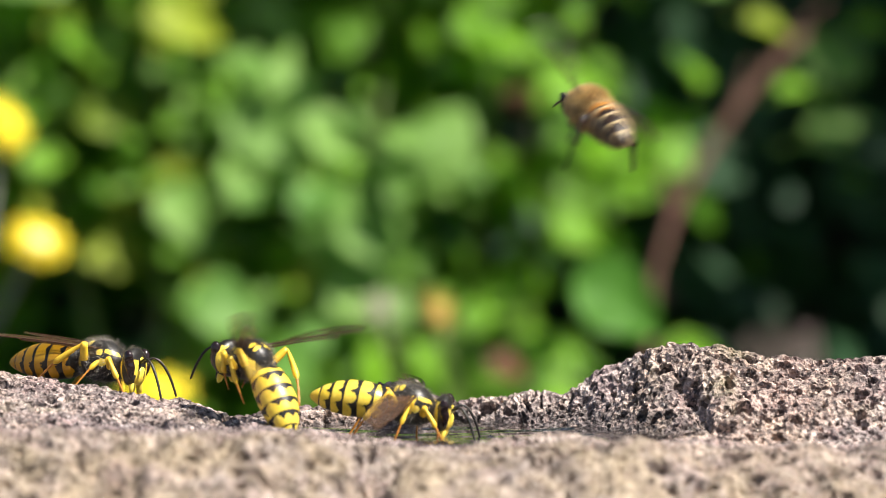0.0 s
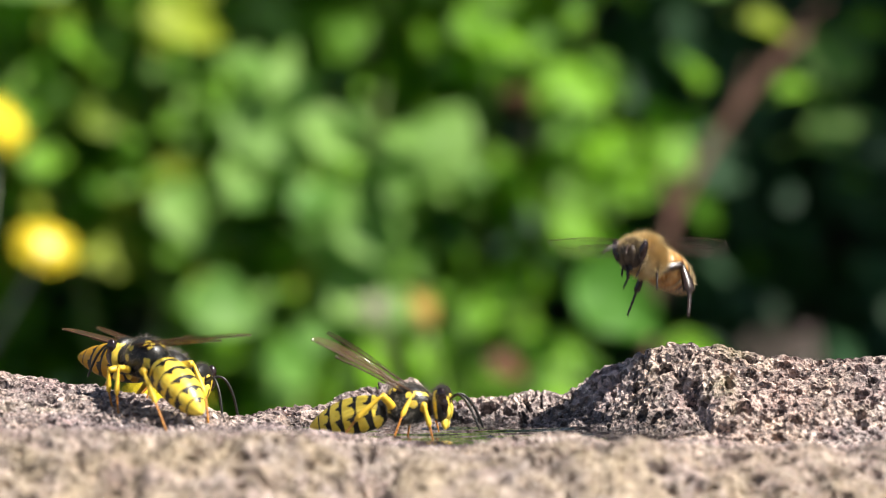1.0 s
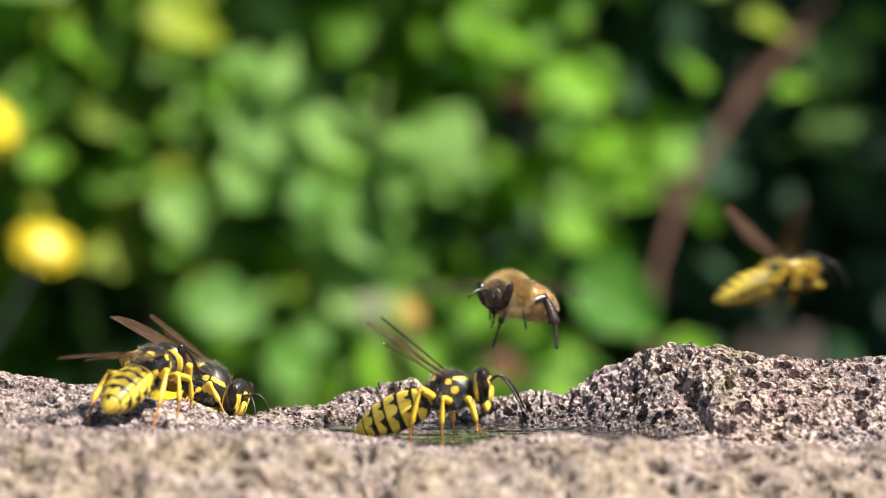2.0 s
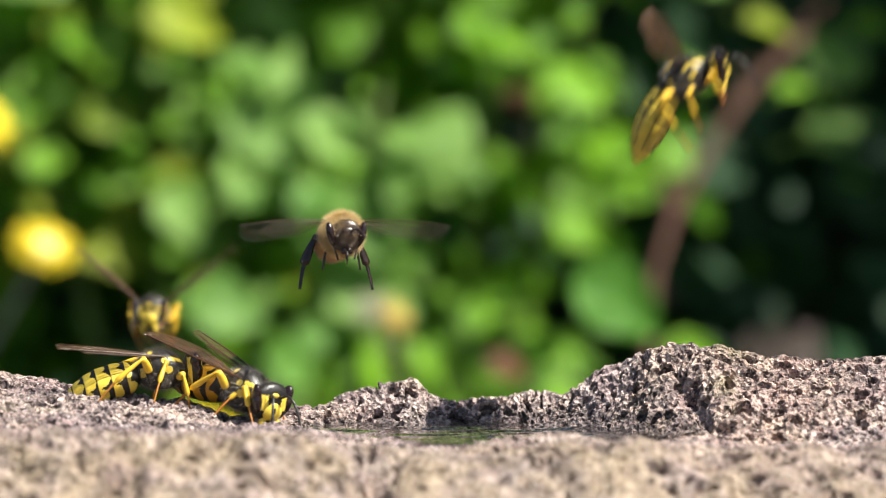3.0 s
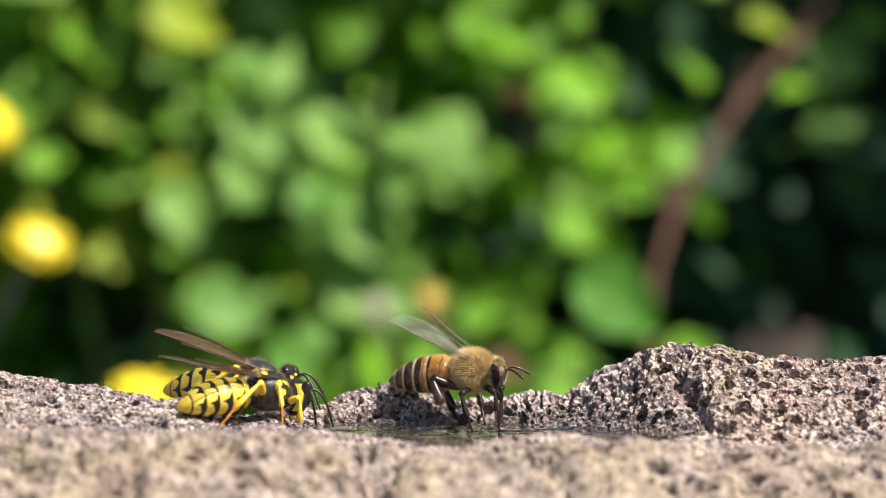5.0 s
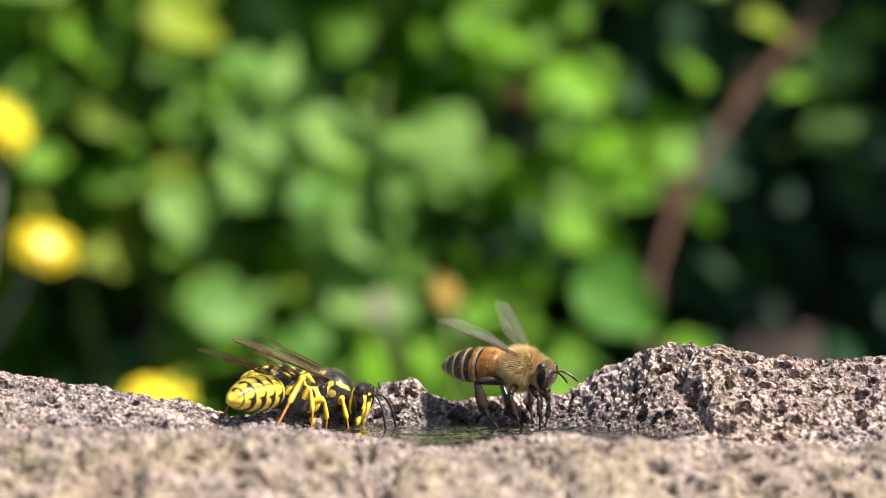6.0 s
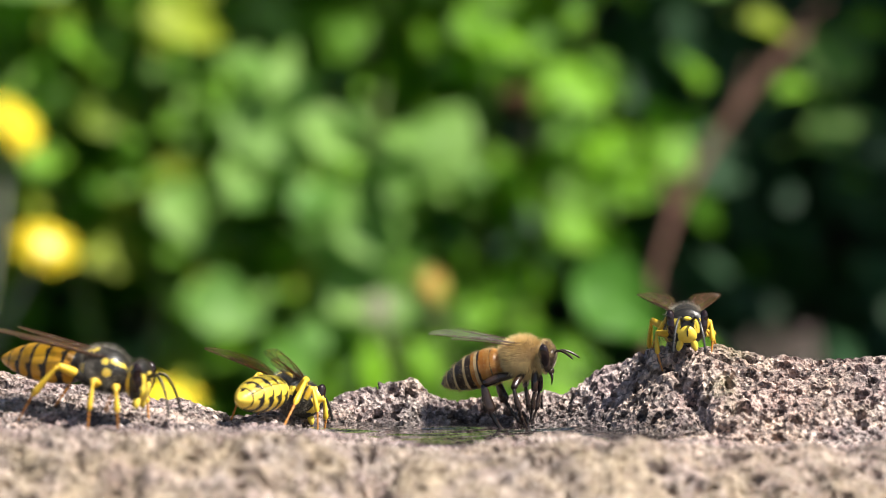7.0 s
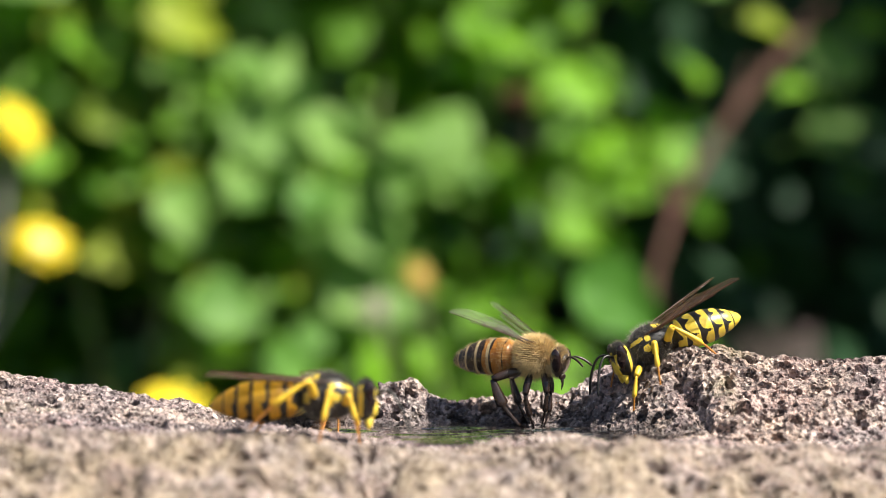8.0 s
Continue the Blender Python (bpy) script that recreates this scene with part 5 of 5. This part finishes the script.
    animate(drinking_wasp, [
        (0.0, -2.8, -4.0, 2.9, -8, -10, 8, 0, 0.3),
        (0.5, -2.1, -4.0, 2.8, -6, -4, 0, 0, 0.5, 0, 14),
        (1.0, -3.0, -4.0, 3.0, -8, 8, 0, 0, 0.35),
        (1.4, -2.8, -4.0, 3.2, -8, 18, 0, 0.1, 0.6),
        (1.5, -2.6, -4.0, 3.4, -8, 21, 0, 0.1, 0.6),
        (1.7, -1.3, -4.0, 3.4, -6, 18, 0, 0.1, 0.6),
        (2.0, 0.8, -5.0, 4.3, -6, 18, 0, 0.4, 0.8),
        (2.3, 2.4, -6.0, 8.1, -6, 32, 0, 1, 1, 0, 10),
        (2.8, 14.1, -2.0, 16.9, -12, 40, 5, 1, 1, 0, 30),
        (3.0, 23.2, -2.0, 34.0, -8, 24, 8, 1, 1, 0, 36),
        (3.1, 27.9, 0.0, 44.5, 0, 40, 0, 1, 1),
        (3.3, 40.3, 10.0, 62.0, 20, 20, 0, 1, 1),
        (4.3, 184.7, 100.0, 28.3, 20, -10, 0, 1, 1),
        (5.2, 292.8, 120.0, -115.2, 60, 0, 0, 0.3, 0.6),
        (5.4, 300.0, 120.0, -119.3, 60, 0, 0, 0, 0.1),
        (8.0, 300.5, 120.0, -119.3, 60, 0, 0, 0, 0),
    ], 2, 0.7, [(0.0, 62, -32, -10, 62, -32, -10), (0.5, -4, 2, 0, 10, -4, 0), (1.0, -2, 8, 0, 6, 6, 0), (1.5, 0, -6, 0, 6, -8, 0), (8.0, 0, 0, 0, 0, 0, 0)])
    animate(roaming_wasp, [
        (0.0, -154.1, 60.0, 47.3, -10, 5, 0, 1, 1),
        (0.8, -96.8, 50.0, 41.0, -10, 5, 0, 1, 1),
        (1.1, -57.6, 34.0, 35.4, -12, 5, 0, 1, 1),
        (1.2, -44.0, 32.0, 31.5, -15, 5, 0, 1, 1),
        (1.3, -32.1, 32.0, 25.1, -30, 8, 0, 1, 1),
        (1.4, -20.1, 44.0, 19.9, -50, 12, 0, 1, 1),
        (1.5, -9.8, 46.0, 16.1, -46, 20, 0, 1, 1),
        (1.6, -3.8, 44.0, 14.4, -50, 24, 0, 1, 1),
        (1.7, 5.8, 40.0, 13.8, -38, 26, 0, 1, 1),
        (1.9, 26.2, 40.0, 15.7, -10, 20, 0, 1, 1),
        (2.1, 47.5, 55.0, 13.6, 60, 10, 0, 1, 1),
        (2.3, 41.8, 62.0, 9.4, 150, 5, 0, 1, 1),
        (2.6, 10.8, 50.0, 6.5, 185, 0, 0, 1, 1),
        (2.8, -11.2, 46.0, 5.5, 190, 0, 0, 1, 1),
        (3.0, -33.3, 48.0, 10.1, 270, 14, 0, 1, 1),
        (3.1, -30.7, 42.0, 14.6, 285, 15, 0, 1, 1),
        (3.2, -14.5, 30.0, 16.0, 320, 10, 0, 1, 1),
        (3.3, 9.9, 18.0, 14.7, 345, 5, 0, 1, 1),
        (3.4, 36.3, 10.0, 10.5, 350, 0, 0, 1, 1),
        (3.5, 57.5, 0.0, 10.0, 370, 0, 0, 1, 1),
        (3.6, 64.3, -5.0, 11.2, 430, 0, 0, 1, 1),
        (3.7, 56.1, -6.0, 11.2, 500, 0, 0, 1, 1),
        (3.8, 41.2, -4.0, 10.1, 530, 0, 0, 1, 1),
        (3.9, 21.7, 12.0, 10.9, 500, 5, 0, 1, 1),
        (4.0, 7.4, 24.0, 12.8, 474, 14, 0, 1, 1),
        (4.1, -8.8, 12.0, 13.2, 430, 30, 0, 1, 1),
        (4.2, -16.1, 4.0, 9.6, 380, 30, 0, 1, 1),
        (4.3, -20.8, 4.0, 9.9, 365, 15, 0, 1, 1),
        (4.4, -29.9, 4.0, 12.1, 362, 22, 0, 1, 1),
        (4.5, -32.0, 4.0, 13.3, 356, 2, 0, 1, 1),
        (4.6, -30.0, 5.0, 9.6, 355, 6, 0, 1, 1),
        (4.7, -21.2, 6.0, 7.5, 354, 12, 0, 0.8, 0.9),
        (4.9, -19.1, 7.0, 5.3, 350, 5, 0, 0.2, 0.4),
        (5.3, -15.2, 7.0, 3.8, 345, -8, 0, 0, 0.1),
        (5.8, -11.4, 6.0, 3.6, 342, -11, 0, 0, 0.1),
        (6.0, -10.7, 6.0, 3.6, 342, -12, 0, 0, 0.1),
        (6.2, -10.2, 6.0, 3.7, 345, -11, 0, 0, 0.12),
        (6.3, -9.6, 6.0, 5.1, 350, 5, 0, 0.5, 0.6),
        (6.4, -5.2, 4.0, 9.3, 350, 18, 0, 1, 1),
        (6.5, 4.3, 3.0, 14.9, 340, 28, 14, 1, 1),
        (6.6, 11.0, 4.0, 17.6, 345, 20, 0, 1, 1),
        (6.7, 15.8, 5.0, 14.7, 340, 10, 0, 1, 1),
        (6.8, 20.7, 5.0, 10.8, 325, 5, 0, 0.5, 0.7),
        (6.9, 21.3, 5.0, 10.5, 300, 5, 0, 0.2, 0.6),
        (7.0, 23.7, 6.0, 10.2, 268, 4, 0, 0, 0.12),
        (7.2, 23.6, 6.0, 10.1, 260, 2, 0, 0, 0.1),
        (7.5, 23.2, 5.0, 9.6, 222, -12, 0, 0, 0.06, 0, 6),
        (7.7, 22.4, 5.0, 10.3, 202, -18, 0, 0, 0.2),
        (8.0, 19.9, 5.0, 8.1, 192, -22, 0, 0, 0.1),
    ], 2, 0.7, [(0.0, 0, 0, 0, 0, 0, 0), (4.4, 0, 0, 0, 0, 0, 0), (4.5, -35, 10, 20, -45, 4, 20), (4.6, 0, 0, 0, 0, 0, 0), (6.4, 0, 0, 0, 0, 0, 0), (6.5, 62, -16, 0, -42, -12, 0), (6.6, 10, 0, 0, -20, 0, 0), (6.8, 0, 0, 0, 0, 0, 0), (8.0, 0, 0, 0, 0, 0, 0)])
    animate(honey_bee, [
        (0.0, 14.0, 0.0, 31.0, 112, 19, 0, 1, 1),
        (0.1, 20.8, 0.0, 32.9, 152, 4, 0, 1, 1),
        (0.2, 28.4, 0.0, 33.7, 178, 0, 0, 1, 1),
        (0.3, 31.9, 0.0, 33.2, 188, 0, 0, 1, 1),
        (0.4, 30.8, 0.0, 32.7, 190, 3, -6, 1, 1),
        (0.5, 29.0, 0.0, 30.2, 192, 6, -12, 1, 1),
        (0.6, 26.5, 0.0, 27.9, 205, 0, 0, 1, 1),
        (0.7, 22.7, 0.0, 28.1, 210, 0, 0, 1, 1),
        (0.8, 19.8, 0.0, 25.9, 220, 5, 0, 1, 1),
        (0.9, 19.2, 0.0, 20.8, 230, 15, 0, 1, 1),
        (1.0, 19.3, 0.0, 16.9, 232, 16, 0, 1, 1),
        (1.1, 18.4, 0.0, 13.5, 230, 15, 0, 1, 1),
        (1.2, 16.2, 0.0, 12.4, 230, 10, 0, 1, 1),
        (1.3, 14.6, 0.0, 11.9, 230, 5, 0, 1, 1),
        (1.5, 14.5, 0.0, 12.2, 232, 4, 0, 1, 1),
        (1.6, 14.6, 0.0, 11.6, 232, 4, 0, 1, 1),
        (1.7, 13.0, 0.0, 10.8, 232, 5, 0, 1, 1),
        (2.2, 1.9, -1.0, 15.4, 245, 8, 0, 1, 1),
        (2.8, -8.7, -2.0, 18.8, 268, 12, 0, 1, 1),
        (3.0, -9.6, -2.0, 18.9, 282, 6, 0, 1, 1),
        (3.1, -8.5, -2.0, 20.5, 290, 15, 0, 1, 1),
        (3.2, -7.4, -2.0, 22.1, 295, 12, 0, 1, 1),
        (3.3, -5.6, -2.0, 21.8, 295, 10, 0, 1, 1),
        (3.4, -5.0, -2.0, 17.6, 290, 10, 0, 1, 1),
        (3.5, -7.0, -1.0, 13.4, 282, 5, 0, 1, 1),
        (3.6, -7.3, 1.0, 11.9, 305, 5, 0, 1, 1),
        (3.7, -3.2, 3.0, 9.9, 300, 0, 0, 1, 1),
        (3.8, -2.4, 5.0, 7.9, 295, 0, 0, 0.9, 1),
        (3.9, -2.2, 8.0, 8.2, 290, 0, 0, 0.8, 0.8),
        (4.0, -0.8, 10.0, 8.2, 300, 0, 0, 0.6, 0.8),
        (4.1, -3.0, 8.0, 7.2, 330, 10, 0, 0.4, 0.8),
        (4.2, -5.2, 6.0, 6.2, 340, 5, 0, 0.3, 0.8),
        (4.3, -0.8, 6.0, 4.8, 320, -20, 30, 0.3, 0.8),
        (4.4, 1.6, 6.0, 4.5, 334, -26, 65, 0.1, 0.9),
        (4.5, 2.9, 6.0, 4.0, 338, -23, 74, 0, 0.8),
        (4.6, 3.7, 6.0, 4.6, 335, -12, 30, 0, 0.6),
        (4.7, 2.4, 6.0, 5.3, 342, -3, 15, 0, 0.5),
        (5.2, 3.7, 6.0, 5.7, 344, 2, 5, 0, 0.3),
        (5.8, 6.9, 6.0, 5.8, 338, -4, 0, 0, 0.18),
        (6.0, 7.8, 6.0, 5.8, 335, -7, 0, 0, 0.18),
        (6.5, 9.0, 6.0, 6.4, 338, -5, 0, 0, 0.18),
        (6.8, 7.2, 6.0, 6.8, 343, 11, 0, 0, 0.22),
        (7.0, 7.8, 6.0, 6.9, 343, 12, 0, 0, 0.2),
        (7.2, 7.2, 6.0, 6.8, 342, 8, 0, 0, 0.2),
        (7.5, 8.5, 6.0, 7.0, 338, -2, 0, 0, 0.2),
        (8.0, 9.1, 6.0, 7.0, 338, -3, 0, 0, 0.2),
    ], 4, 0.7, [(0.0, 8, 40, 62, 0, -48, 0), (0.5, 10, 26, 0, 0, -20, 0), (1.0, 0, -16, -44, 0, -16, -44), (3.5, 0, -18, -48, 0, -18, -48), (4.3, 0, 0, 0, 0, 0, 0), (4.5, 20, 10, 0, 0, 0, 0),
                (4.7, 0, 0, 0, 0, 0, 0), (5.8, 22, 12, 0, 0, 0, 0), (6.5, 26, 14, 0, 0, 0, 0), (6.8, 0, 0, 0, 0, 0, 0), (7.5, 14, 4, 0, 0, 0, 0), (8.0, 14, 4, 0, 0, 0, 0)])
    # water flicked up by the drinking wasp
    walk(water_drop(0.16), [(0.0, pose(-0.0077, -0.0030, -0.0008)), (1.3, pose(-0.0077, -0.0030, -0.0008)), (1.4, pose(-0.0120, -0.0010, 0.0095)), (1.5, pose(-0.0147, 0.0010, 0.0117)), (1.7, pose(-0.0168, 0.0050, 0.0087)), (1.9, pose(-0.0213, 0.0200, -0.0064)), (2.1, pose(-0.0233, 0.0300, -0.1235)), (8.0, pose(-0.0233, 0.0300, -0.1235))])
    walk(water_drop(0.21), [(0.0, pose(-0.0071, -0.0030, -0.0009)), (1.3, pose(-0.0071, -0.0030, -0.0009)), (1.4, pose(-0.0088, -0.0010, 0.0079)), (1.5, pose(-0.0100, 0.0010, 0.0087)), (1.7, pose(-0.0123, 0.0050, 0.0054)), (1.9, pose(-0.0166, 0.0200, -0.0099)), (2.1, pose(-0.0185, 0.0300, -0.1235)), (8.0, pose(-0.0185, 0.0300, -0.1235))])
    walk(water_drop(0.26), [(0.0, pose(-0.0069, -0.0030, -0.0008)), (1.3, pose(-0.0069, -0.0030, -0.0008)), (1.4, pose(-0.0083, -0.0010, 0.0111)), (1.5, pose(-0.0090, 0.0010, 0.0135)), (1.7, pose(-0.0101, 0.0050, 0.0131)), (1.9, pose(-0.0143, 0.0200, -0.0017)), (2.1, pose(-0.0160, 0.0300, -0.1235)), (8.0, pose(-0.0160, 0.0300, -0.1235))])
    walk(water_drop(0.16), [(0.0, pose(-0.0074, -0.0030, -0.0009)), (1.3, pose(-0.0074, -0.0030, -0.0009)), (1.4, pose(-0.0112, -0.0010, 0.0090)), (1.5, pose(-0.0140, 0.0010, 0.0110)), (1.7, pose(-0.0156, 0.0050, 0.0065)), (1.9, pose(-0.0201, 0.0200, -0.0088)), (2.1, pose(-0.0221, 0.0300, -0.1235)), (8.0, pose(-0.0221, 0.0300, -0.1235))])
    for thing, swings in ((flower_a, [(0, 0), (1.5, -0.6), (3.5, -1.6), (4.5, -1.4), (6.0, 0.2), (7.0, 1.0), (8.0, 1.2)]),
                          (flower_b, [(0, -0.4), (1.0, 0.4), (3.5, 0.2), (4.5, -0.4), (6.5, 0.5), (8.0, 0.0)]),
                          (flower_e, [(0, 0.3), (2.8, -0.9), (4.5, -0.4), (5.8, 0.4), (8.0, -0.2)])):
        base = thing.location.copy()
        walk(thing, [(t, Matrix.Translation(base) @ Matrix.Rotation(radians(a), 4, "Y")) for t, a in swings])
    base = flower_c.location.copy()
    walk(flower_c, [(t, Matrix.Translation(base + Vector((dx, 0, dz)) * U)) for t, dx, dz in (
        (0.0, 0.8, 0.0), (1.5, 3.8, -1.5), (3.0, 9.0, -7.5), (3.5, 10.5, -9.0), (4.1, 3.0, -2.0), (4.5, -2.0, 0.0), (5.8, 0.4, -1.4), (6.5, 1.6, -1.6), (8.0, 3.6, -2.8))])
    # the withered head nods up and down on its thin stalk
    base = flower_d.location.copy()
    walk(flower_d, [(t, Matrix.Translation(base + Vector((dx, 0, dz)) * U)) for t, dx, dz in (
        (0.0, 4.2, -0.8), (0.5, 1.4, 0.0), (1.5, -1.5, -0.8), (3.0, -7.5, -2.2), (3.7, -5.0, -1.0), (4.5, -1.0, 1.4), (6.0, 6.0, 3.7), (7.0, 2.6, 6.2), (8.0, -1.2, 8.5))])


motions()
